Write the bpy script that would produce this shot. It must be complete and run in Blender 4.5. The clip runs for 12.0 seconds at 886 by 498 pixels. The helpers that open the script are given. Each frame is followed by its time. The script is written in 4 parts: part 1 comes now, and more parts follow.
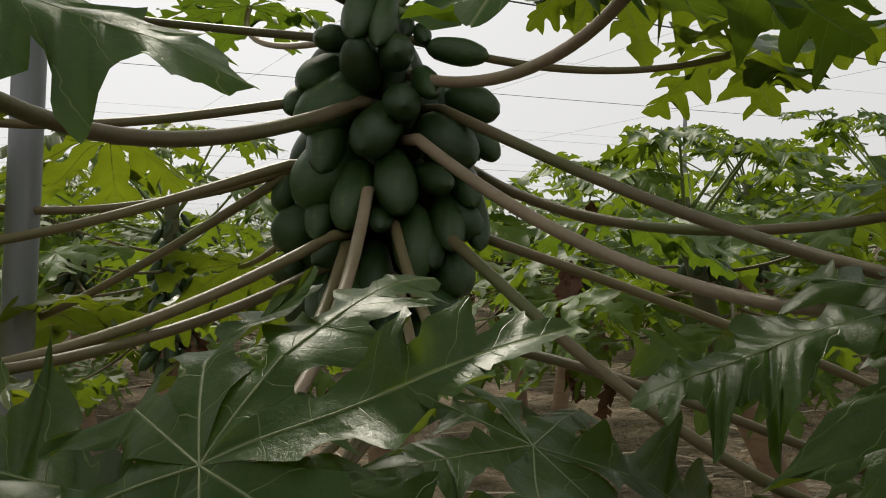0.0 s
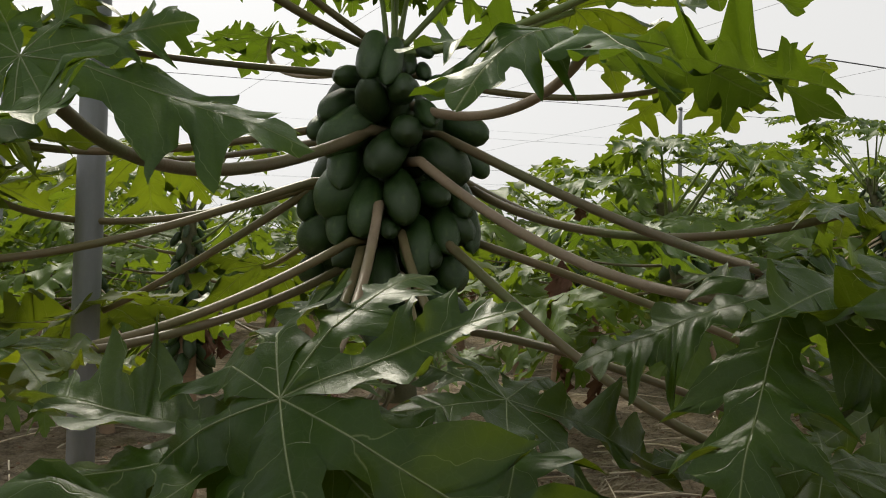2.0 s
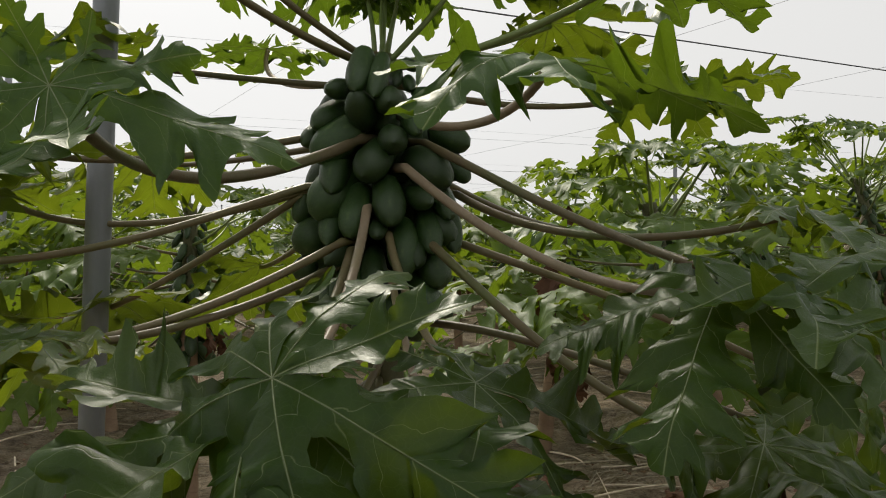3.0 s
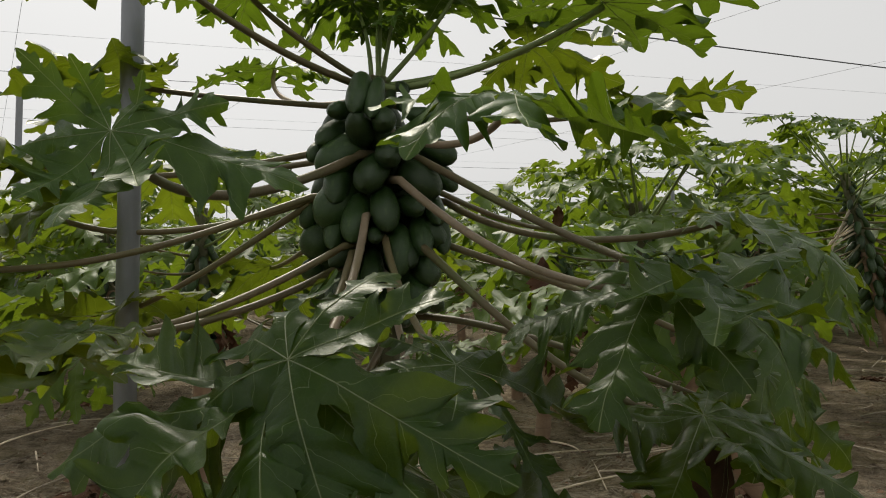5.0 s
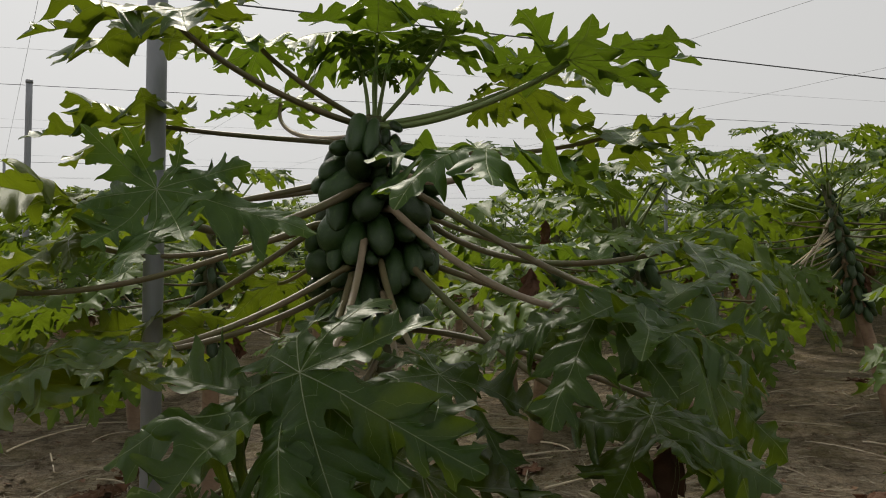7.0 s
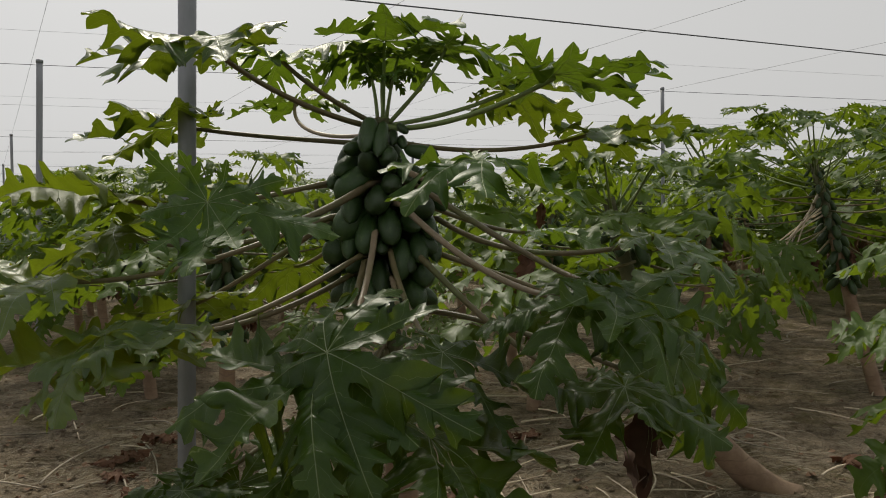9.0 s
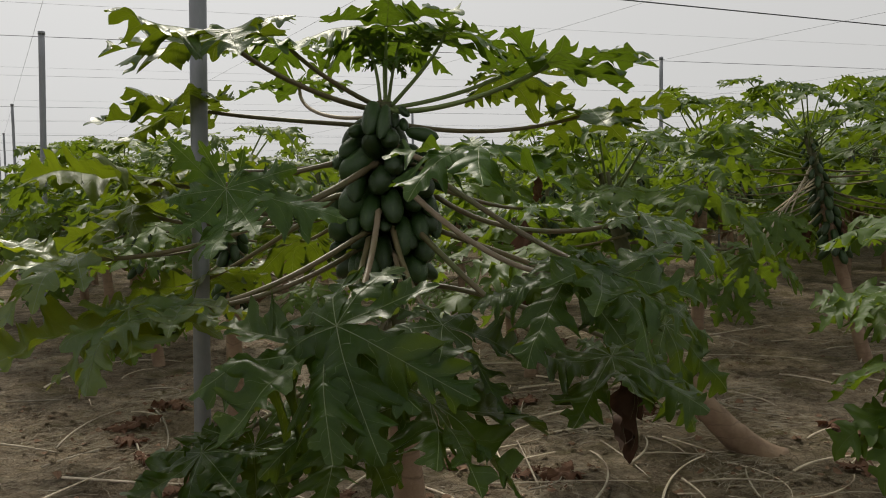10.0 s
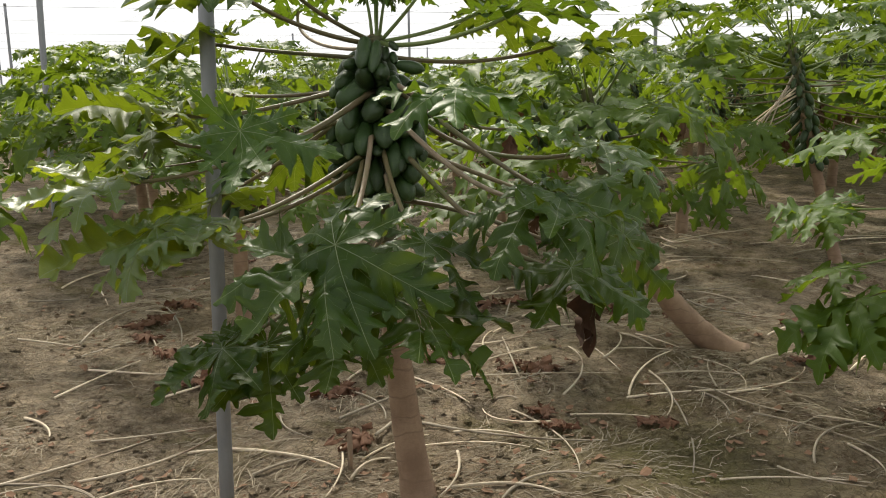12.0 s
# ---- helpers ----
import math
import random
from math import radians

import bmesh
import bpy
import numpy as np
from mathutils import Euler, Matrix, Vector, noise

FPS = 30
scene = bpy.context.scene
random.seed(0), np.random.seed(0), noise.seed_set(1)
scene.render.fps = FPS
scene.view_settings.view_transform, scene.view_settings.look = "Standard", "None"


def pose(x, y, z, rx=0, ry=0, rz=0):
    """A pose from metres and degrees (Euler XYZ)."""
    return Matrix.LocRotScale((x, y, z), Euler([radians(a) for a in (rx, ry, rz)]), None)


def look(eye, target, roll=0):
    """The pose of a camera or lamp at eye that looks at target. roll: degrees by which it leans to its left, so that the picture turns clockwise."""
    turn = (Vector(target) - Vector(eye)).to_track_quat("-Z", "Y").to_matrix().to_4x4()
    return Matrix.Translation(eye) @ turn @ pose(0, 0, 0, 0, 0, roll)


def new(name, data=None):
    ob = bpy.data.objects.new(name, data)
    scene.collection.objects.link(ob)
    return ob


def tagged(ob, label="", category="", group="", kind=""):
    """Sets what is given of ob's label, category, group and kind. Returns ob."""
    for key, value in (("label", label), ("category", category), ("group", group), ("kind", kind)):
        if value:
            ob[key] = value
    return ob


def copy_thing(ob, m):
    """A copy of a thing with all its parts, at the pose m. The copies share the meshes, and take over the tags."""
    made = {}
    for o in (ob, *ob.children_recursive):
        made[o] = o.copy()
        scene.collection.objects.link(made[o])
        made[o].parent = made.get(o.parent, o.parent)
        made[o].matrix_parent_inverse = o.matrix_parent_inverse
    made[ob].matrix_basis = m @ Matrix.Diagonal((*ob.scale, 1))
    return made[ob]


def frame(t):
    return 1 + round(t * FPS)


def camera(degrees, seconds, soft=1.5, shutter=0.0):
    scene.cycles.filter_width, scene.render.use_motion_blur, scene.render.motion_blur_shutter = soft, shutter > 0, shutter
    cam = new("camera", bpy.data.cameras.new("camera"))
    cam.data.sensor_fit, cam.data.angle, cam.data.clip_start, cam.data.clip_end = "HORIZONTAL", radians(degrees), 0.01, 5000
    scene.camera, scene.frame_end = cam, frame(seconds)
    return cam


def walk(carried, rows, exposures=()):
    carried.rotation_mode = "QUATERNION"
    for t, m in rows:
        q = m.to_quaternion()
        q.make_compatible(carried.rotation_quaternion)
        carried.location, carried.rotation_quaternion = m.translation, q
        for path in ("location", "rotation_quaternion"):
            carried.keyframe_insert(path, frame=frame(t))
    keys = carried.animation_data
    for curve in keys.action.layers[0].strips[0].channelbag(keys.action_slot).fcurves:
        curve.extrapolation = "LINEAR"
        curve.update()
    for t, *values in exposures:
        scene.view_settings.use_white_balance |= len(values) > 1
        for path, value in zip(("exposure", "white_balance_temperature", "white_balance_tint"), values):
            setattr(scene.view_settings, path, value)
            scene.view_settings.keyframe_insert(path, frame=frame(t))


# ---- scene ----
cam = camera(55.7, 12.0, 1.0)
PATH = [
    (0, (0.033, -0.022, 1.536), (-0.024, 1.977, 1.565), 0.8),
    (0.5, (0.053, -0.097, 1.54), (-0.007, 1.902, 1.568), 0.8),
    (1, (0.047, -0.179, 1.543), (-0.009, 1.82, 1.568), 0.8),
    (1.5, (0.041, -0.259, 1.541), (-0.017, 1.74, 1.569), 0.6),
    (2, (0.049, -0.337, 1.541), (-0.012, 1.662, 1.568), 0.6),
    (2.5, (0.073, -0.41, 1.54), (0.009, 1.589, 1.568), 0.5),
    (3, (0.093, -0.482, 1.539), (0.031, 1.517, 1.566), 0.4),
    (5, (0.14, -0.748, 1.55), (0.067, 1.251, 1.569), -0.3),
    (5.5, (0.143, -0.819, 1.563), (0.071, 1.179, 1.587), -0.4),
    (6, (0.154, -0.896, 1.579), (0.081, 1.102, 1.601), -0.4),
    (6.5, (0.177, -0.973, 1.593), (0.104, 1.026, 1.618), -0.5),
    (8.5, (0.195, -1.292, 1.657), (0.117, 0.707, 1.639), -0.7),
    (9, (0.198, -1.373, 1.676), (0.119, 0.625, 1.626), -0.8),
    (9.5, (0.202, -1.454, 1.698), (0.122, 0.542, 1.611), -0.8),
    (10, (0.206, -1.542, 1.718), (0.126, 0.452, 1.59), -0.9),
    (10.5, (0.215, -1.627, 1.737), (0.133, 0.364, 1.567), -0.8),
    (11, (0.222, -1.699, 1.755), (0.142, 0.288, 1.544), -0.9),
    (11.5, (0.235, -1.807, 1.787), (0.155, 0.173, 1.516), -0.9),
    (12, (0.276, -1.933, 1.844), (0.197, 0.031, 1.475), -0.9),
]
walk(cam, [(t, look(eye, target, roll)) for t, eye, target, roll in PATH],
     [(0, 0.1), (1.5, 0.22), (3, 0.17), (5.5, -0.02), (8.5, -0.24), (10, -0.17), (10.5, -0.02), (11.0, 0.12), (11.5, 0.32), (12, 0.64)])


# ---- world, sun ----
SUN_AZ, SUN_EL = radians(-22), radians(48)
world = bpy.data.worlds.new("world")
scene.world = world
world.use_nodes = True
wn, wl = world.node_tree.nodes, world.node_tree.links
sky = wn.new("ShaderNodeTexSky")
sky.sky_type = "NISHITA"
sky.sun_disc = False
sky.sun_elevation, sky.sun_rotation = SUN_EL, SUN_AZ
sky.air_density, sky.dust_density, sky.ozone_density = 1.0, 6.0, 1.0
grey = wn.new("ShaderNodeHueSaturation")
grey.inputs["Saturation"].default_value = 0.05
haze = wn.new("ShaderNodeMix")
haze.data_type = "RGBA"
haze.inputs["Factor"].default_value = 0.8
haze.inputs["B"].default_value = (7.55, 7.5, 7.35, 1)
wl.new(sky.outputs[0], grey.inputs["Color"])
wl.new(grey.outputs[0], haze.inputs["A"])
wl.new(haze.outputs["Result"], wn["Background"].inputs["Color"])
wn["Background"].inputs["Strength"].default_value = 0.100

sun = new("sun", bpy.data.lights.new("sun", "SUN"))
sun.data.energy, sun.data.angle, sun.data.color = 2.95, radians(14), (1.0, 0.93, 0.77)
sun.matrix_world = look((0, 0, 30), (-30 * math.sin(SUN_AZ) / math.tan(SUN_EL), -30 * math.cos(SUN_AZ) / math.tan(SUN_EL), 0))


# ---- materials ----
def material(name):
    m = bpy.data.materials.new(name)
    m.use_nodes = True
    return m, m.node_tree.nodes, m.node_tree.links, m.node_tree.nodes["Principled BSDF"]


def node(nodes, kind, **values):
    n = nodes.new(kind)
    for key, value in values.items():
        n.inputs[key].default_value = value
    return n


def maths(nodes, links, op, a, b=None, c=None, clamp=False):
    n = nodes.new("ShaderNodeMath")
    n.operation, n.use_clamp = op, clamp
    for i, v in enumerate((a, b, c)):
        if v is None:
            continue
        if isinstance(v, (int, float)):
            n.inputs[i].default_value = v
        else:
            links.new(v, n.inputs[i])
    return n.outputs[0]


def mix(nodes, links, fac, a, b):
    n = nodes.new("ShaderNodeMix")
    n.data_type = "RGBA"
    for key, v in (("Factor", fac), ("A", a), ("B", b)):
        if isinstance(v, (int, float)):
            n.inputs[key].default_value = v
        elif isinstance(v, tuple):
            n.inputs[key].default_value = (*v, 1)
        else:
            links.new(v, n.inputs[key])
    return n.outputs["Result"]


def noise_fac(nodes, links, scale, detail=4, rough=0.6, lo=0.35, hi=0.65, vector=None):
    n = node(nodes, "ShaderNodeTexNoise", Scale=scale, Detail=detail, Roughness=rough)
    if vector is not None:
        links.new(vector, n.inputs["Vector"])
    r = nodes.new("ShaderNodeMapRange")
    r.inputs["From Min"].default_value, r.inputs["From Max"].default_value = lo, hi
    links.new(n.outputs["Fac"], r.inputs["Value"])
    return r.outputs[0]


def bump(nodes, links, height, strength, distance, bsdf):
    b = node(nodes, "ShaderNodeBump", Strength=strength, Distance=distance)
    links.new(height, b.inputs["Height"])
    links.new(b.outputs[0], bsdf.inputs["Normal"])
    return b.outputs[0]


def leaf_material(name, dark, light, vein, glow, through_light=0.34, rough=0.36, shine=0.5):
    m, ns, ls, bsdf = material(name)
    obj = ns.new("ShaderNodeObjectInfo")
    geo = ns.new("ShaderNodeNewGeometry")
    tex = ns.new("ShaderNodeTexCoord")
    uv = ns.new("ShaderNodeSeparateXYZ")
    ls.new(tex.outputs["UV"], uv.inputs[0])
    across = maths(ns, ls, "ABSOLUTE", uv.outputs[0])
    along = uv.outputs[1]
    # side veins run from the midrib at even steps along it
    wander = noise_fac(ns, ls, 7.0, 2, 0.5, 0.2, 0.8, tex.outputs["Object"])
    slant = maths(ns, ls, "SUBTRACT", along, maths(ns, ls, "MULTIPLY", across, 0.45))
    slant = maths(ns, ls, "ADD", slant, maths(ns, ls, "MULTIPLY", wander, 0.07))
    step = maths(ns, ls, "FRACT", maths(ns, ls, "MULTIPLY", slant, 8.0))
    side = maths(ns, ls, "ABSOLUTE", maths(ns, ls, "SUBTRACT", step, 0.5))
    side = maths(ns, ls, "SUBTRACT", 1.0, maths(ns, ls, "MULTIPLY", side, 56.0), clamp=True)
    side = maths(ns, ls, "MULTIPLY", side, 0.68)
    net = ns.new("ShaderNodeTexVoronoi")
    net.feature = "DISTANCE_TO_EDGE"
    net.inputs["Scale"].default_value = 26.0
    ls.new(tex.outputs["Object"], net.inputs["Vector"])
    mesh_vein = maths(ns, ls, "SUBTRACT", 1.0, maths(ns, ls, "MULTIPLY", net.outputs["Distance"], 22.0), clamp=True)
    side = maths(ns, ls, "MAXIMUM", side, maths(ns, ls, "MULTIPLY", mesh_vein, 0.07))
    rib = maths(ns, ls, "SUBTRACT", 1.0, maths(ns, ls, "MULTIPLY", across, 200.0), clamp=True)
    veins = maths(ns, ls, "MAXIMUM", side, rib)
    broad = noise_fac(ns, ls, 5.0, 3, 0.5, 0.3, 0.7, tex.outputs["Object"])
    fine = noise_fac(ns, ls, 90.0, 4, 0.7, 0.3, 0.7, tex.outputs["Object"])
    tone = maths(ns, ls, "ADD", maths(ns, ls, "MULTIPLY", broad, 0.45), maths(ns, ls, "MULTIPLY", obj.outputs["Random"], 0.3))
    tone = maths(ns, ls, "ADD", tone, maths(ns, ls, "MULTIPLY", geo.outputs["Random Per Island"], 0.25))
    base = mix(ns, ls, tone, dark, light)
    base = mix(ns, ls, maths(ns, ls, "MULTIPLY", fine, 0.18), base, light)
    base = mix(ns, ls, maths(ns, ls, "MULTIPLY", veins, 0.85), base, vein)
    ls.new(base, bsdf.inputs["Base Color"])
    rg = maths(ns, ls, "ADD", rough, maths(ns, ls, "MULTIPLY", fine, 0.14))
    ls.new(rg, bsdf.inputs["Roughness"])
    bsdf.inputs["Specular IOR Level"].default_value = shine
    quilt = maths(ns, ls, "ABSOLUTE", maths(ns, ls, "SUBTRACT", step, 0.5))
    pucker = noise_fac(ns, ls, 9.0, 3, 0.5, 0.25, 0.75, tex.outputs["Object"])
    height = maths(ns, ls, "ADD", maths(ns, ls, "MULTIPLY", veins, -0.25), maths(ns, ls, "MULTIPLY", fine, 0.07))
    height = maths(ns, ls, "ADD", height, maths(ns, ls, "ADD", maths(ns, ls, "MULTIPLY", quilt, 0.22), maths(ns, ls, "MULTIPLY", pucker, 0.5)))
    nrm = bump(ns, ls, height, 0.4, 0.007, bsdf)
    trans = ns.new("ShaderNodeBsdfTranslucent")
    glow_col = mix(ns, ls, maths(ns, ls, "MULTIPLY", veins, 0.4), mix(ns, ls, tone, tuple(0.62 * g for g in glow), tuple(1.2 * g for g in glow)), vein)
    ls.new(glow_col, trans.inputs["Color"])
    ls.new(nrm, trans.inputs["Normal"])
    blend = node(ns, "ShaderNodeMixShader", Fac=through_light)
    ls.new(bsdf.outputs[0], blend.inputs[1])
    ls.new(trans.outputs[0], blend.inputs[2])
    ls.new(blend.outputs[0], ns["Material Output"].inputs["Surface"])
    return m


def grain_material(name, a, b, scale, rough, c=None, stretch=None, bump_d=0.003, bump_s=0.5, metal=0.0, vary=0.0):
    """Two colours mixed by noise at two scales, a third in patches, and fine relief."""
    m, ns, ls, bsdf = material(name)
    tex = ns.new("ShaderNodeTexCoord")
    vec = tex.outputs["Object"]
    if stretch:
        mp = ns.new("ShaderNodeMapping")
        mp.inputs["Scale"].default_value = stretch
        ls.new(vec, mp.inputs["Vector"])
        vec = mp.outputs[0]
    big = noise_fac(ns, ls, scale, 5, 0.6, 0.3, 0.7, vec)
    fine = noise_fac(ns, ls, scale * 9, 5, 0.7, 0.3, 0.7, vec)
    col = mix(ns, ls, maths(ns, ls, "ADD", maths(ns, ls, "MULTIPLY", big, 0.6), maths(ns, ls, "MULTIPLY", fine, 0.4)), a, b)
    if c:
        col = mix(ns, ls, noise_fac(ns, ls, scale * 0.35, 4, 0.6, 0.55, 0.72, vec), col, c)
    if vary:
        obj = ns.new("ShaderNodeObjectInfo")
        hsv = ns.new("ShaderNodeHueSaturation")
        ls.new(maths(ns, ls, "ADD", 1.0 - vary / 2, maths(ns, ls, "MULTIPLY", obj.outputs["Random"], vary)), hsv.inputs["Value"])
        ls.new(col, hsv.inputs["Color"])
        col = hsv.outputs[0]
    ls.new(col, bsdf.inputs["Base Color"])
    bsdf.inputs["Roughness"].default_value, bsdf.inputs["Metallic"].default_value = rough, metal
    bump(ns, ls, maths(ns, ls, "ADD", big, fine), bump_s, bump_d, bsdf)
    return m


LEAF = leaf_material("papaya leaf", (0.016, 0.046, 0.006), (0.042, 0.087, 0.009), (0.26, 0.31, 0.12), (0.20, 0.265, 0.009), 0.30, 0.27, 0.28)
# for young leaves, and older ones painted lighter where light falls through
LEAF_YOUNG_AND_LIT = leaf_material("young and lit papaya leaf", (0.026, 0.068, 0.010), (0.062, 0.125, 0.016), (0.27, 0.33, 0.12), (0.17, 0.265, 0.012), 0.34, 0.34, 0.28)
# yellow of sunlight through the blade, put into the leaf colour
LEAF_BACKLIT = leaf_material("backlit papaya leaf", (0.050, 0.085, 0.010), (0.100, 0.140, 0.014), (0.19, 0.24, 0.06), (0.20, 0.26, 0.010), 0.46, 0.42, 0.36)
# base colour raised to stand in for sky sheen and backlight
LEAF_LIT = leaf_material("sunlit papaya leaf", (0.042, 0.090, 0.024), (0.090, 0.155, 0.038), (0.27, 0.33, 0.12), (0.40, 0.46, 0.012), 0.48, 0.27, 0.65)
LEAF_FAR = leaf_material("orchard leaf", (0.032, 0.073, 0.009), (0.085, 0.143, 0.015), (0.13, 0.18, 0.05), (0.205, 0.29, 0.014), 0.40, 0.40, 0.26)
LEAF_DRY = leaf_material("withered leaf", (0.062, 0.027, 0.016), (0.165, 0.080, 0.045), (0.22, 0.13, 0.08), (0.14, 0.05, 0.02), 0.12, 0.85)
LEAF_BLACK = leaf_material("blackened withered leaf", (0.030, 0.016, 0.010), (0.085, 0.038, 0.02), (0.09, 0.05, 0.03), (0.05, 0.02, 0.01), 0.08, 0.8)
VEIN = grain_material("leaf vein", (0.17, 0.21, 0.085), (0.25, 0.29, 0.14), 30, 0.5)
PETIOLE = grain_material("leaf stalk", (0.105, 0.105, 0.038), (0.155, 0.105, 0.062), 9, 0.45, c=(0.10, 0.12, 0.035), stretch=(1, 1, 0.5), bump_d=0.001, vary=0.5)
PETIOLE_PALE = grain_material("pale leaf stalk", (0.20, 0.145, 0.095), (0.30, 0.23, 0.155), 9, 0.42, c=(0.22, 0.19, 0.09), bump_d=0.001)
PETIOLE_GREEN = grain_material("green leaf stalk", (0.14, 0.20, 0.06), (0.20, 0.25, 0.09), 9, 0.45, bump_d=0.001, vary=0.3)
FRUIT = grain_material("green papaya skin", (0.016, 0.040, 0.010), (0.034, 0.072, 0.016), 14, 0.40, c=(0.056, 0.096, 0.026), bump_d=0.0015, bump_s=0.3, vary=0.6)


def bark_material():
    m, ns, ls, bsdf = material("papaya bark")
    tex = ns.new("ShaderNodeTexCoord")
    xyz = ns.new("ShaderNodeSeparateXYZ")
    ls.new(tex.outputs["Object"], xyz.inputs[0])
    mp = ns.new("ShaderNodeMapping")
    mp.inputs["Scale"].default_value = (1, 1, 3)
    ls.new(tex.outputs["Object"], mp.inputs["Vector"])
    big = noise_fac(ns, ls, 6.0, 5, 0.6, 0.35, 0.65, tex.outputs["Object"])
    fine = noise_fac(ns, ls, 60.0, 5, 0.7, 0.3, 0.7, mp.outputs[0])
    wobble = maths(ns, ls, "MULTIPLY", noise_fac(ns, ls, 4.0, 3, 0.5, 0.3, 0.7, tex.outputs["Object"]), 0.7)
    step = maths(ns, ls, "FRACT", maths(ns, ls, "ADD", maths(ns, ls, "MULTIPLY", xyz.outputs[2], 9.5), wobble))
    ring = maths(ns, ls, "SUBTRACT", 1.0, maths(ns, ls, "MULTIPLY", maths(ns, ls, "ABSOLUTE", maths(ns, ls, "SUBTRACT", step, 0.5)), 14.0), clamp=True)
    ring = maths(ns, ls, "MULTIPLY", ring, maths(ns, ls, "ADD", 0.05, maths(ns, ls, "MULTIPLY", big, 0.5)))
    col = mix(ns, ls, big, (0.25, 0.155, 0.100), (0.42, 0.285, 0.195))
    col = mix(ns, ls, maths(ns, ls, "MULTIPLY", fine, 0.35), col, (0.20, 0.14, 0.095))
    col = mix(ns, ls, ring, col, (0.105, 0.070, 0.045))
    ls.new(col, bsdf.inputs["Base Color"])
    bsdf.inputs["Roughness"].default_value = 0.72
    bump(ns, ls, maths(ns, ls, "SUBTRACT", maths(ns, ls, "MULTIPLY", fine, 0.5), ring), 0.6, 0.006, bsdf)
    return m


BARK = bark_material()
# green bark of the upper trunk, darkened for shade among the fruit
GREEN_SHADED_BARK = grain_material("shaded green upper bark", (0.075, 0.080, 0.035), (0.12, 0.115, 0.055), 14, 0.7, bump_d=0.004)
STEEL = grain_material("galvanised steel", (0.21, 0.22, 0.24), (0.30, 0.31, 0.33), 6, 0.5, c=(0.17, 0.17, 0.18), stretch=(1, 1, 0.3), bump_d=0.0006, metal=0.35)
WIRE = grain_material("steel cable", (0.07, 0.07, 0.08), (0.12, 0.12, 0.13), 20, 0.6, bump_d=0.001)
WIRE_PALE = grain_material("pale net cord", (0.35, 0.35, 0.37), (0.45, 0.45, 0.47), 20, 0.8, bump_d=0.001)
STRAW = grain_material("dry leaf stalk", (0.36, 0.29, 0.21), (0.72, 0.62, 0.49), 7, 0.75, c=(0.20, 0.135, 0.09), stretch=(1, 1, 0.4), bump_d=0.002, vary=1.0)
LITTER = grain_material("straw litter", (0.34, 0.28, 0.20), (0.56, 0.48, 0.37), 5, 0.85, bump_d=0.001)
WOOD = grain_material("grey wooden stake", (0.24, 0.17, 0.12), (0.34, 0.26, 0.19), 14, 0.8, stretch=(1, 1, 0.2), bump_d=0.002)


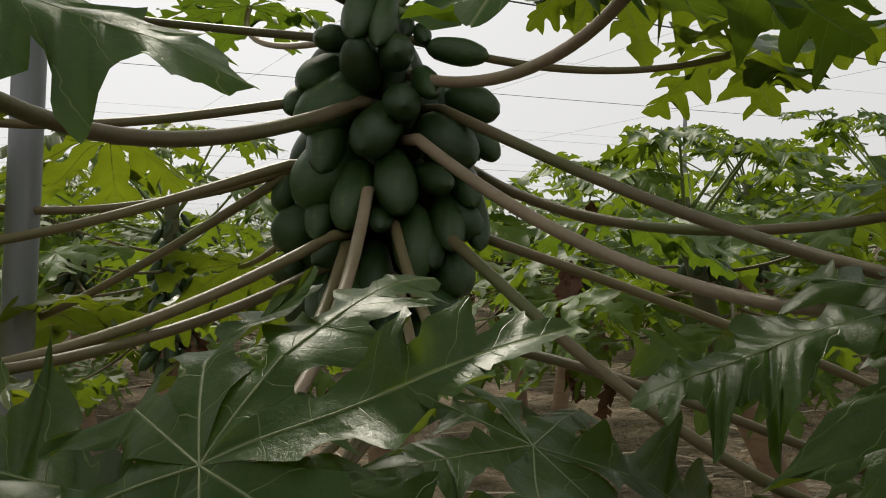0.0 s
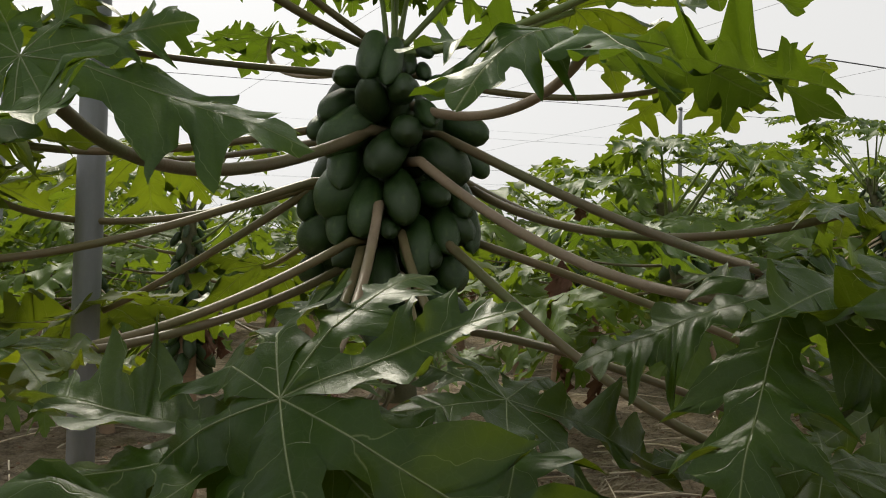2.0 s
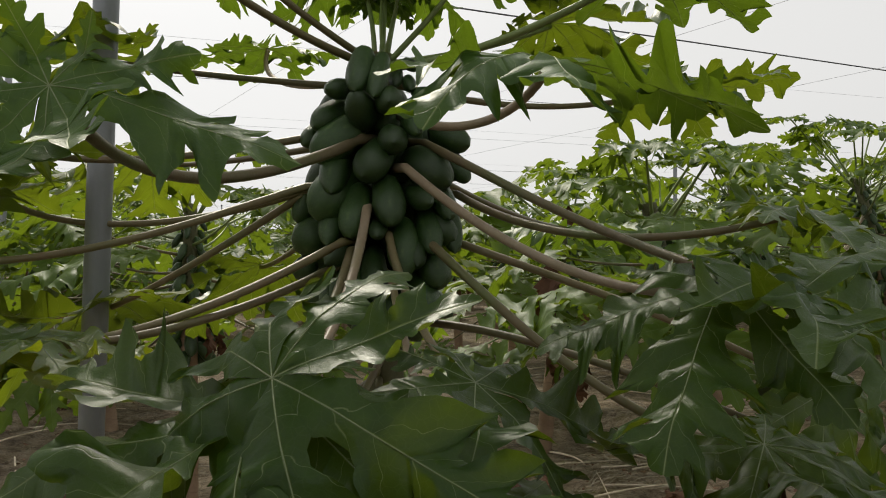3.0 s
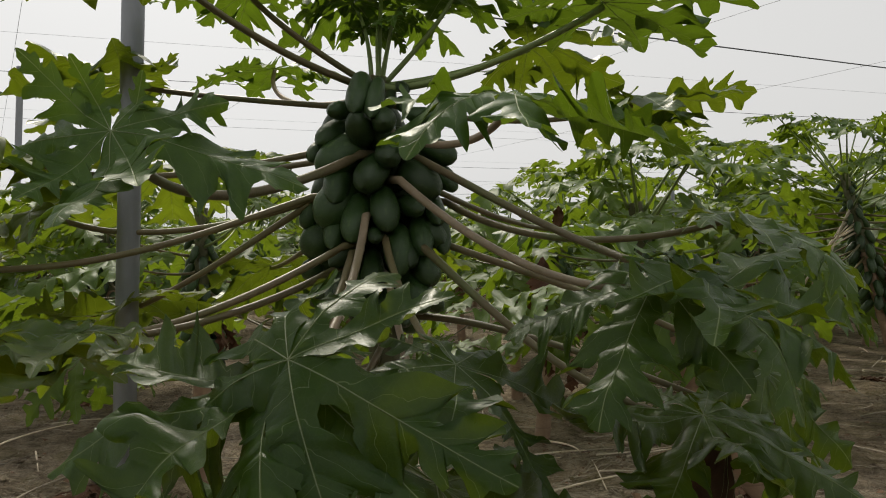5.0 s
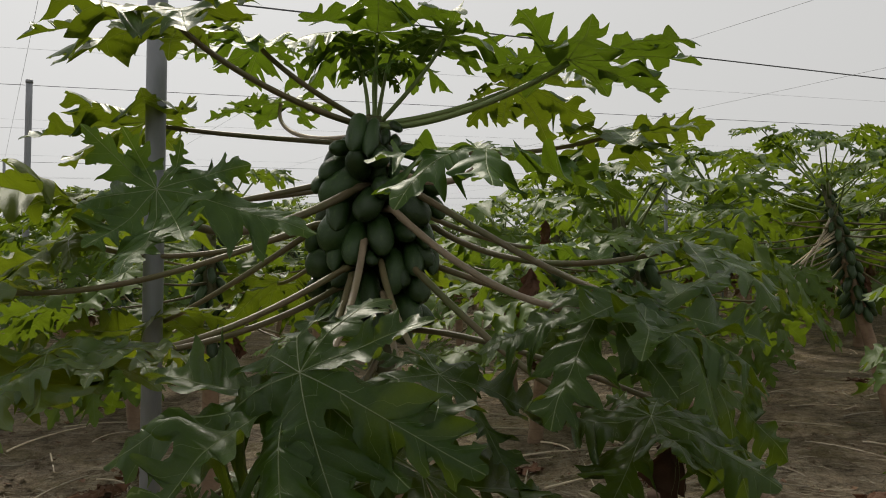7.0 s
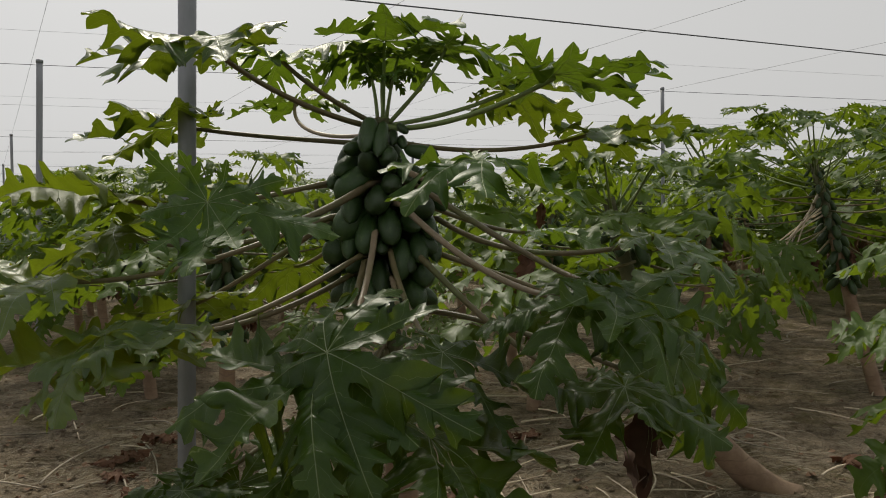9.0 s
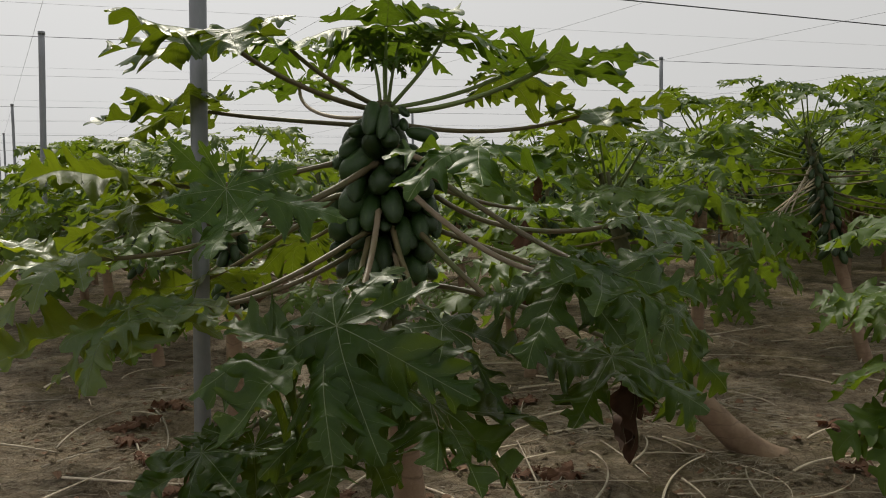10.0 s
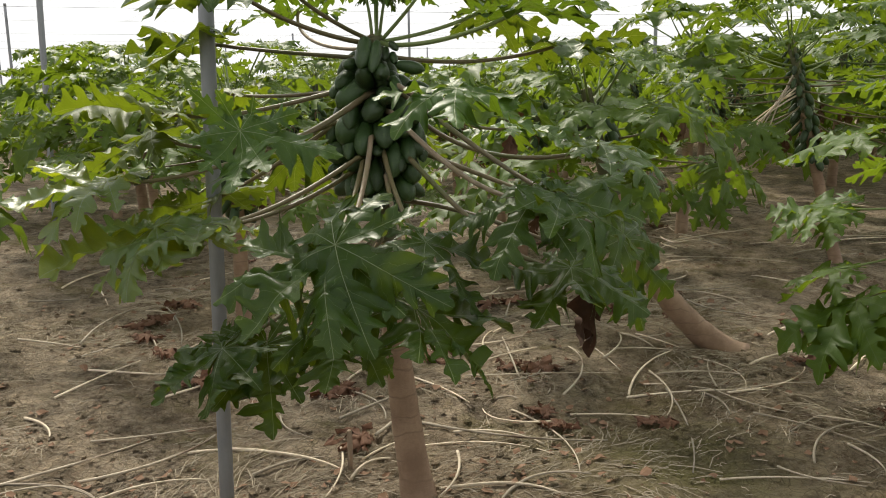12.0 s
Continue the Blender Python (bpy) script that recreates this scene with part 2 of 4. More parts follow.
def soil_material():
    m, ns, ls, bsdf = material("orchard soil")
    geo = ns.new("ShaderNodeNewGeometry")
    pos = geo.outputs["Position"]
    big = noise_fac(ns, ls, 0.8, 5, 0.6, 0.38, 0.62, pos)
    mid = noise_fac(ns, ls, 5.0, 6, 0.7, 0.41, 0.60, pos)
    grit = noise_fac(ns, ls, 26.0, 6, 0.75, 0.40, 0.62, pos)
    fine = noise_fac(ns, ls, 90.0, 5, 0.75, 0.35, 0.65, pos)
    cell = ns.new("ShaderNodeTexVoronoi")
    cell.feature = "DISTANCE_TO_EDGE"
    cell.inputs["Scale"].default_value = 16.0
    ls.new(pos, cell.inputs["Vector"])
    crack = maths(ns, ls, "SUBTRACT", 1.0, maths(ns, ls, "MULTIPLY", cell.outputs["Distance"], 14.0), clamp=True)
    crack = maths(ns, ls, "MULTIPLY", crack, maths(ns, ls, "MULTIPLY", mid, 0.55))
    col = mix(ns, ls, mid, (0.150, 0.110, 0.072), (0.70, 0.545, 0.385))
    col = mix(ns, ls, maths(ns, ls, "MULTIPLY", grit, 0.6), col, (0.70, 0.59, 0.45))
    col = mix(ns, ls, maths(ns, ls, "MULTIPLY", fine, 0.32), col, (0.060, 0.045, 0.028))
    moss = noise_fac(ns, ls, 1.1, 5, 0.7, 0.52, 0.64, pos)
    moss = maths(ns, ls, "MULTIPLY", moss, maths(ns, ls, "ADD", 0.25, maths(ns, ls, "MULTIPLY", grit, 0.55)))
    col = mix(ns, ls, moss, col, (0.160, 0.145, 0.024))
    # a damp hollow where moss has spread
    near = ns.new("ShaderNodeVectorMath")
    near.operation = "DISTANCE"
    near.inputs[1].default_value = (1.25, 2.1, 0.0)
    ls.new(pos, near.inputs[0])
    edge = maths(ns, ls, "ADD", near.outputs["Value"], maths(ns, ls, "MULTIPLY", big, 0.7))
    hollow = maths(ns, ls, "MULTIPLY", maths(ns, ls, "SUBTRACT", 1.35, edge, clamp=True), maths(ns, ls, "ADD", 0.35, maths(ns, ls, "MULTIPLY", mid, 0.6)), clamp=True)
    col = mix(ns, ls, hollow, col, (0.23, 0.21, 0.075))
    wet = noise_fac(ns, ls, 2.0, 5, 0.65, 0.54, 0.63, pos)
    col = mix(ns, ls, maths(ns, ls, "MULTIPLY", wet, 0.45), col, (0.070, 0.055, 0.036))
    col = mix(ns, ls, maths(ns, ls, "MULTIPLY", big, 0.25), col, (0.30, 0.185, 0.08))
    # cracks coloured near-black for the shade inside them
    col = mix(ns, ls, crack, col, (0.035, 0.025, 0.014))
    ls.new(col, bsdf.inputs["Base Color"])
    bsdf.inputs["Roughness"].default_value = 0.92
    bsdf.inputs["Specular IOR Level"].default_value = 0.2
    height = maths(ns, ls, "ADD", maths(ns, ls, "ADD", mid, maths(ns, ls, "MULTIPLY", grit, 0.5)), maths(ns, ls, "MULTIPLY", fine, 0.25))
    height = maths(ns, ls, "SUBTRACT", height, maths(ns, ls, "MULTIPLY", crack, 0.6))
    bump(ns, ls, height, 1.0, 0.09, bsdf)
    return m


SOIL = soil_material()


# ---- mesh helpers ----
def mesh_from(name, verts, faces, mats, uvs=None, smooth=True, face_mats=None):
    me = bpy.data.meshes.new(name)
    me.from_pydata([tuple(v) for v in verts], [], faces)
    for m in mats:
        me.materials.append(m)
    if uvs is not None:
        layer = me.uv_layers.new(name="UVMap")
        idx = np.empty(len(me.loops), dtype=np.int32)
        me.loops.foreach_get("vertex_index", idx)
        layer.data.foreach_set("uv", np.asarray(uvs, dtype=np.float32)[idx].ravel())
    if face_mats is not None:
        me.polygons.foreach_set("material_index", face_mats)
    me.polygons.foreach_set("use_smooth", [smooth] * len(me.polygons))
    me.update()
    return me


def part(name, me, parent, label="", m=None):
    ob = new(name, me)
    ob.parent = parent
    if m is not None:
        ob.matrix_basis = m
    if label:
        ob["label"] = label
    return ob


def thing(name, place, label, category, group="", kind=""):
    ob = new(name)
    ob.location = place
    ob.empty_display_size = 0.1
    return tagged(ob, label, category, group, kind)


def curve_points(ctrl, n):
    """Points of a smooth curve through two ends, drawn by one or two control points between."""
    c = [Vector(p) for p in ctrl]
    out = []
    for i in range(n + 1):
        t, p = i / n, c[:]
        while len(p) > 1:
            p = [a.lerp(b, t) for a, b in zip(p, p[1:])]
        out.append(p[0])
    return out


def tube(points, radii, sides=8, rng=None, rough=0.0, cap=True):
    """Vertices and faces of a round tapered stem along points."""
    verts, faces = [], []
    n = len(points)
    ref = Vector((0.31, 0.87, 0.38))
    for i, p in enumerate(points):
        d = (points[min(i + 1, n - 1)] - points[max(i - 1, 0)]).normalized()
        u = d.cross(ref)
        if u.length < 0.05:
            u = d.cross(Vector((1, 0, 0)))
        u.normalize()
        v = d.cross(u)
        for k in range(sides):
            a = 2 * math.pi * k / sides
            r = radii[i] * (1 + (rng.uniform(-rough, rough) if rng else 0))
            verts.append(p + (u * math.cos(a) + v * math.sin(a)) * r)
    for i in range(n - 1):
        for k in range(sides):
            a, b = i * sides + k, i * sides + (k + 1) % sides
            faces.append((a, b, b + sides, a + sides))
    if cap:
        faces.append(tuple(range(sides))[::-1])
        faces.append(tuple(range((n - 1) * sides, n * sides)))
    return verts, faces


EDGE = ((0.0, 0.0), (0.09, None), (0.18, None), (0.26, None), (0.30, 0.090), (0.34, 0.088), (0.39, 0.126), (0.45, 0.182), (0.52, 0.242), (0.575, 0.275), (0.618, 0.296), (0.612, 0.245), (0.588, 0.150), (0.590, 0.096),
        (0.622, 0.094), (0.67, 0.158), (0.73, 0.212), (0.782, 0.240), (0.780, 0.190), (0.760, 0.105), (0.768, 0.068), (0.805, 0.076), (0.855, 0.128), (0.900, 0.142), (0.900, 0.100), (0.905, 0.066),
        (0.93, 0.062), (0.955, 0.055), (0.98, 0.036), (1.0, 0.006))
EDGE_FAR = ((0.0, 0.0), (0.13, None), (0.25, None), (0.40, 0.175), (0.58, 0.300), (0.57, 0.130), (0.755, 0.235), (0.74, 0.092), (0.90, 0.155), (0.89, 0.060), (1.0, 0.004))
EDGE_LIMP = ((0.0, 0.0), (0.06, 0.030), (0.18, 0.055), (0.32, 0.10), (0.45, 0.13), (0.52, 0.07), (0.66, 0.12), (0.74, 0.065), (0.86, 0.09), (0.94, 0.04), (1.0, 0.008))
LENGTHS = (1.0, 0.94, 0.83, 0.66, 0.46)


def blade(seed, lobes=9, spread=154, detail=2, droop=0.2, fold=0.4, wave=0.05, crumple=0.0, loose=1.0, edge=EDGE, slim=False, bend=None):
    """A palmate papaya leaf of radius 1: the stalk joins at the origin, the middle lobe points along +y and the top faces +z.
    bend: for lobes counted from the middle one, the degrees by which each swings aside, its lift, its length and, where given, its twist.
    Returns vertices, faces, uvs (signed distance from the midrib, place along it) and the midrib lines."""
    rng = random.Random(seed)
    verts, faces, uvs, ribs = [], [], [], []
    half = radians(spread / (lobes - 1))
    mid, wide = lobes // 2, 3 if slim else 5
    k1, k2 = rng.uniform(0, 50), rng.uniform(0, 50)

    def shape(x, y, w, fold):
        r = math.hypot(x, y)
        phi = 2 * droop * r + 1e-6
        rr, z = math.sin(phi) / phi, -(1 - math.cos(phi)) / phi * r
        z -= fold * abs(w) * min(1, r * 2)
        nv = Vector((x * 2.2 + k1, y * 2.2 + k2, seed))
        z += wave * noise.noise(nv) * (0.03 + r) * 2.0
        z += wave * 1.5 * noise.noise(nv * 3.0) * min(1, abs(w) * 9)
        p = Vector((x * rr, y * rr, z))
        if crumple:
            p += Vector(noise.noise_vector(nv * 2.4)) * crumple * r
        return p

    plan = []
    for i in range(lobes):
        swing, lift, grow, turn = ((bend or {}).get(i - mid, (rng.uniform(-3, 3) if i != mid else 0, None, rng.uniform(0.93, 1.05))) + (None,))[:4]
        plan.append((radians(-spread + 2 * spread * i / (lobes - 1) + swing), lift, LENGTHS[min(4, round(abs(i - mid) * 4 / mid))] * grow, turn))
    for i, (a, lift, length, turn) in enumerate(plan):
        # the web between two lobes fills the gap that their ways leave
        gaps = [abs(plan[q][0] - a) / 2 if 0 <= q < lobes else half for q in (i - 1, i + 1)]
        ca, sa = math.cos(a), math.sin(a)
        bendy = rng.uniform(-0.14, 0.14)
        tilt, twist = loose * rng.uniform(-0.30, 0.22), rng.uniform(-0.3, 0.3) if bend else loose * rng.uniform(-0.65, 0.65)
        tilt, twist = tilt if lift is None else lift, twist if turn is None else turn
        crease = fold * rng.choice((1.0, 0.6, -0.5, -0.9)) if fold < 0.6 else fold
        sides = []
        for gap in gaps:
            full = min(1.45, max(0.75, gap / half))
            t_out = [1 + rng.uniform(-0.22, 0.22) for _ in range(3)]
            line = []
            for j, (s, w) in enumerate(edge):
                if w is None:
                    w = s * math.tan(max(0.08, gap)) * 1.02
                    line.append((s, w, s))
                    continue
                k = t_out[0 if s < 0.6 else 1 if s < 0.8 else 2]
                w2 = w * full * k if s > 0.4 else w * full
                s2 = s + (rng.uniform(-0.012, 0.012) if 0 < s < 0.99 else 0)
                line.append((s2, w2, max(0.0, s2 - 0.42 * w2 if s > 0.3 else s2)))
            fine = []
            for (s0, w0, m0), (s1, w1, m1) in zip(line, line[1:]):
                for q in range(detail):
                    f = q / detail
                    bulge = 0.06 * math.sin(math.pi * f) * abs(w1 - w0) if s0 > 0.3 else 0
                    fine.append((s0 + (s1 - s0) * f, w0 + (w1 - w0) * f + bulge, m0 + (m1 - m0) * f))
            fine.append(line[-1])
            for j in range(1, len(fine)):
                s, w, m = fine[j]
                fine[j] = (s, w, max(m, fine[j - 1][2]))
            sides.append(fine)
        rows = len(sides[0])
        start = len(verts)
        rib = []
        for j in range(rows):
            m = (sides[0][j][2] + sides[1][j][2]) / 2
            cols = []
            for sgn, fine in ((-1, sides[0]), (1, sides[1])):
                s, w, _ = fine[j]
                cols.append([(s, sgn * w), (m + (s - m) * 0.5, sgn * w * 0.5)])
            five = (cols[0][0], (m, 0.0), cols[1][0]) if slim else (cols[0][0], cols[0][1], (m, 0.0), cols[1][1], cols[1][0])
            for s, w in five:
                s, w = s * length, w * length
                off = w + bendy * max(0, s - 0.3) ** 2
                x, y = s * sa + off * ca, s * ca - off * sa
                p = shape(x, y, w, crease)
                p.z += max(0.0, s - 0.24) * (tilt + twist * w / length * 1.6)
                verts.append(p)
                uvs.append((w, m))
                if w == 0.0:
                    rib.append(p)
        for j in range(rows - 1):
            for c in range(wide - 1):
                q = start + j * wide + c
                faces.append((q, q + 1, q + wide + 1, q + wide))
        ribs.append(rib)
    return verts, faces, uvs, ribs


def blade_mesh(name, mat, **kw):
    v, f, uv, _ = blade(**kw)
    return mesh_from(name, v, f, [mat], uv)


def veins_mesh(ribs, radius):
    """Raised midribs of one leaf, in the leaf's own unit size."""
    verts, faces = [], []
    for rib in ribs:
        pts = [p for p, q in zip(rib, rib[1:] + [None]) if q is None or (p - q).length > 0.004]
        if len(pts) < 3:
            continue
        v, f = tube(pts, [radius * (1.15 - i / len(pts)) for i in range(len(pts))], 5, cap=False)
        faces += [tuple(x + len(verts) for x in q) for q in f]
        verts += v
    return mesh_from("midrib", verts, faces, [VEIN])


def frame_of(centre, direction, roll=0.0, size=1.0):
    """The pose of a leaf whose middle lobe points along direction and whose top faces up as far as it can."""
    y = Vector(direction).normalized()
    z = Vector((0, 0, 1)) - y * y.z
    if z.length < 0.05:
        z = Vector((0, -1, 0)) - y * -y.y
    z.normalize()
    z = Matrix.Rotation(radians(roll), 3, y) @ z
    x = y.cross(z)
    m = Matrix((x, y, z)).transposed().to_4x4()
    return Matrix.Translation(centre) @ m @ Matrix.Scale(size, 4)


def fruit_mesh(seed, rings=12, sides=14):
    """A papaya of length 1 and width 1 that hangs from the origin along -z."""
    rng = random.Random(seed)
    neck, belly, ridge = rng.uniform(0.55, 0.8), rng.uniform(0.52, 0.64), rng.uniform(0.015, 0.035)
    verts, faces = [], []
    for i in range(rings + 1):
        t = i / rings
        if t < belly:
            r = neck * 0.5 + (0.5 - neck * 0.5) * math.sin(t / belly * math.pi / 2)
            r *= min(1, math.sqrt(t * 7 + 0.03))
        else:
            u = (t - belly) / (1 - belly)
            r = 0.5 * math.sqrt(max(0.0, 1 - u ** 1.9)) * (1 - 0.12 * u) + 0.012 * (u > 0.9)
        for k in range(sides):
            a = 2 * math.pi * k / sides
            q = r * (1 + ridge * math.cos(5 * a + seed) + 0.02 * math.sin(a * 2 + seed))
            verts.append((q * math.cos(a), q * math.sin(a), -t))
    for i in range(rings):
        for k in range(sides):
            a, b = i * sides + k, i * sides + (k + 1) % sides
            faces.append((a, a + sides, b + sides, b))
    faces.append(tuple(range(sides)))
    return mesh_from("papaya_fruit", verts, faces, [FRUIT])


FRUITS = [fruit_mesh(s) for s in range(5)]
FRUITS_FAR = [fruit_mesh(s + 20, 7, 8) for s in range(3)]


def fruit_pose(stem, tip, width):
    stem, tip = Vector(stem), Vector(tip)
    d = tip - stem
    turn = d.to_track_quat("-Z", "Y").to_matrix().to_4x4()
    return Matrix.Translation(stem) @ turn @ Matrix.Diagonal((width, width, d.length, 1))


def trunk_mesh(points, radii, seed, sides=14, steps=46, green_from=0.72):
    """A ringed papaya trunk along a smooth curve."""
    rng = random.Random(seed)
    pts = curve_points(points, steps)
    rad = []
    for i in range(steps + 1):
        t = i / steps
        r = radii[0] + (radii[1] - radii[0]) * t ** 0.8
        r *= 1 + 0.18 * max(0.0, 1 - t * 9) ** 2
        rad.append(r * (1 + (0.03 if i % 3 == 0 else 0) + rng.uniform(-0.012, 0.012)))
    v, f = tube(pts, rad, sides, rng, 0.02)
    return mesh_from("trunk", v, f, [BARK, GREEN_SHADED_BARK], face_mats=[1 if i // sides > steps * green_from and i < steps * sides else 0 for i in range(len(f))])


def stalk_mesh(ctrl, r0, r1, mat, steps=12, sides=8, name="petiole"):
    pts = curve_points(ctrl, steps)
    rad = [r0 + (r1 - r0) * min(1.0, i / steps * 1.25) + (0.25 * r0 * max(0, 1 - i / steps * 8)) for i in range(steps + 1)]
    v, f = tube(pts, rad, sides)
    return mesh_from(name, v, f, [mat])


# ---- ground ----
def ground_height(x, y):
    near = 1 / (1 + max(0, math.hypot(x, y - 3) - 14) * 0.08)
    h = 0.05 * noise.noise(Vector((x * 0.45, y * 0.45, 3.1))) + 0.05 * noise.noise(Vector((x * 1.9, y * 1.9, 7.7))) + 0.022 * noise.noise(Vector((x * 6, y * 6, 1.7))) + 0.013 * noise.noise(Vector((x * 13, y * 13, 5.7)))
    h -= 0.045 * math.exp(-((x - 0.1) ** 2 + (y - 1.2) ** 2) / 1.2)
    return h * near


def ground_lines(lo, hi, step, far):
    line = list(np.arange(lo, hi + 1e-6, step))
    d = step
    a, b = line[0], line[-1]
    low, high = [], []
    while b < far:
        d *= 1.28
        a, b = a - d, b + d
        low.append(a)
        high.append(b)
    return low[::-1] + line + high


gx, gy = ground_lines(-4.5, 6.5, 0.032, 900), ground_lines(0.2, 10.0, 0.032, 900)
gv = [(x, y, ground_height(x, y)) for y in gy for x in gx]
nx = len(gx)
gf = [(j * nx + i, j * nx + i + 1, (j + 1) * nx + i + 1, (j + 1) * nx + i) for j in range(len(gy) - 1) for i in range(nx - 1)]
ground = tagged(new("ground", mesh_from("ground", gv, gf, [SOIL])), "bare brown orchard soil with mossy and damp patches", "ground", kind="structure")


def on_ground(x, y, lift=0.0):
    return Vector((x, y, ground_height(x, y) + lift))


# ---- net house poles and wires ----
POLE_TOP = 4.0
ROW_U, ROW_V = Vector((-4.88, 8.15, 0)), Vector((9.16, 3.35, 0))
POLE_0 = Vector((-0.88, 1.6, 0))


def net_pole(place, lean=(0.0, 0.0), radius=0.032):
    base = on_ground(place.x, place.y)
    ob = thing("net_pole", base, "grey galvanised steel pole of the net house standing in the soil", "pole", "net house poles")
    top = Vector((lean[0], lean[1], POLE_TOP - base.z))
    pts = [Vector((0, 0, -0.1)).lerp(top, i / 12) for i in range(13)]
    v, f = tube(pts, [radius] * 13, 20)
    part("tube", mesh_from("tube", v, f, [STEEL]), ob)
    v, f = tube([top - Vector((0, 0, 0.03)), top + Vector((0, 0, 0.012)), top + Vector((0, 0, 0.02))], [radius * 1.12, radius * 1.12, radius * 0.7], 20)
    part("cap", mesh_from("cap", v, f, [STEEL]), ob, "dull steel pole cap")
    return ob


for i in range(0, 5):
    for j in range(-1, 4):
        spot = POLE_0 + ROW_U * i + ROW_V * j
        if (i, j) == (0, 0):
            net_pole(spot, (0.094, 0.0))
        elif (i, j) == (1, 0):
            net_pole(spot, (0.12, 0.0), 0.042)
        elif spot.y > 0:
            net_pole(spot)


def wire(a, b, radius, mat, sag=0.06, name="net_wire", label="dark steel cable strung between the net house poles"):
    a, b = Vector(a), Vector(b)
    ob = new(name, stalk_mesh((a, (a + b) / 2 - Vector((0, 0, sag * 2)), b), radius, radius, mat, 24, 6, "cable"))
    return tagged(ob, label, "cable", "net house cables")


def over(p, z=POLE_TOP):
    return (p.x, p.y, z)


wire((-9.0, 3.2, 4.0), (24.0, 19.6, 4.0), 0.008, WIRE, 0.0)
for i in range(1, 5):
    p = POLE_0 + ROW_U * i
    wire(over(p - ROW_V * 2), over(p + ROW_V * 3), 0.004, WIRE, 0.05)
    q = POLE_0 + ROW_U * (i + 0.42)
    wire(over(q - ROW_V * 2), over(q + ROW_V * 3), 0.0025, WIRE_PALE, 0.05)
for j in (-0.5, 0.0, 0.33, 0.66, 1.0, 1.5, 2.0):
    p = POLE_0 + ROW_V * j
    wire(over(p - ROW_U * 0.3), over(p + ROW_U * 5), 0.002, WIRE if j in (0.0, 1.0) else WIRE_PALE, 0.05, "net_line", "thin pale cord that carries the net")
for k in range(6):
    p = POLE_0 + ROW_U * (0.8 + k * 0.55)
    wire(over(p - ROW_V * 2, 4.02), over(p + ROW_V * 3.5, 4.02), 0.0014, WIRE_PALE, 0.02, "net_line", "thin pale cord that carries the net")


# ---- the papaya tree in the middle ----
BASE = Vector((0.0, 1.70, ground_height(0.0, 1.70) - 0.02))
papaya = thing("papaya_tree", BASE, "papaya tree laden with dark green fruit and broad lobed leaves", "tree", "papaya trees")
back_to_base = Matrix.Translation(-BASE)


def local(p):
    return Vector(p) - BASE


part("trunk", trunk_mesh([local((0.01, 1.70, BASE.z - 0.05)), local((-0.10, 1.71, 0.6)), local((-0.14, 1.72, 1.3)), local((-0.14, 1.72, 2.08))], (0.082, 0.03), 5, green_from=0.6), papaya, "pale ringed trunk")

fruit_count = 0


def fruit(stem, tip, width):
    global fruit_count
    stem, tip = Vector(stem), Vector(tip)
    tip = tip + (tip - stem) * 0.04
    part("papaya_fruit", FRUITS[fruit_count % 5], papaya, m=back_to_base @ fruit_pose(stem, tip, width * 1.13))
    fruit_count += 1


fruit((-0.169, 1.609, 2.068), (-0.180, 1.497, 1.944), 0.059)
fruit((-0.122, 1.600, 2.057), (-0.134, 1.486, 1.928), 0.046)
fruit((-0.194, 1.623, 1.970), (-0.255, 1.539, 1.953), 0.048)
fruit((-0.164, 1.608, 1.868), (-0.180, 1.497, 1.934), 0.067)
fruit((-0.111, 1.601, 1.939), (-0.099, 1.485, 1.913), 0.064)
fruit((-0.230, 1.659, 1.933), (-0.290, 1.571, 1.868), 0.061)
fruit((-0.278, 1.675, 1.893), (-0.324, 1.613, 1.827), 0.048)
fruit((-0.178, 1.615, 1.883), (-0.291, 1.574, 1.788), 0.093)
fruit((-0.055, 1.623, 1.959), (0.067, 1.593, 1.933), 0.049)
fruit((-0.069, 1.613, 1.906), (-0.029, 1.504, 1.842), 0.047)
fruit((-0.103, 1.601, 1.847), (-0.085, 1.487, 1.817), 0.066)
fruit((-0.015, 1.675, 1.877), (0.090, 1.636, 1.831), 0.068)
fruit((-0.118, 1.600, 1.823), (-0.158, 1.492, 1.739), 0.080)
fruit((-0.068, 1.613, 1.809), (0.043, 1.558, 1.725), 0.088)
fruit((0.036, 1.675, 1.812), (0.088, 1.628, 1.739), 0.050)
fruit((-0.211, 1.640, 1.773), (-0.278, 1.563, 1.640), 0.103)
fruit((-0.322, 1.675, 1.713), (-0.346, 1.653, 1.634), 0.047)
fruit((-0.176, 1.615, 1.725), (-0.189, 1.503, 1.596), 0.073)
fruit((-0.119, 1.600, 1.746), (-0.088, 1.486, 1.626), 0.074)
fruit((-0.064, 1.615, 1.708), (-0.002, 1.518, 1.676), 0.055)
fruit((0.006, 1.675, 1.740), (0.044, 1.558, 1.644), 0.055)
fruit((-0.253, 1.675, 1.637), (-0.352, 1.657, 1.566), 0.096)
fruit((-0.133, 1.601, 1.640), (-0.123, 1.486, 1.596), 0.042)
fruit((-0.171, 1.613, 1.599), (-0.253, 1.543, 1.529), 0.056)
fruit((-0.076, 1.608, 1.643), (-0.058, 1.491, 1.506), 0.076)
fruit((-0.034, 1.640, 1.653), (0.056, 1.571, 1.591), 0.070)
fruit((0.031, 1.675, 1.709), (0.058, 1.574, 1.561), 0.051)
fruit((-0.022, 1.655, 1.584), (0.023, 1.535, 1.480), 0.077)
fruit((-0.146, 1.604, 1.575), (-0.127, 1.486, 1.449), 0.058)
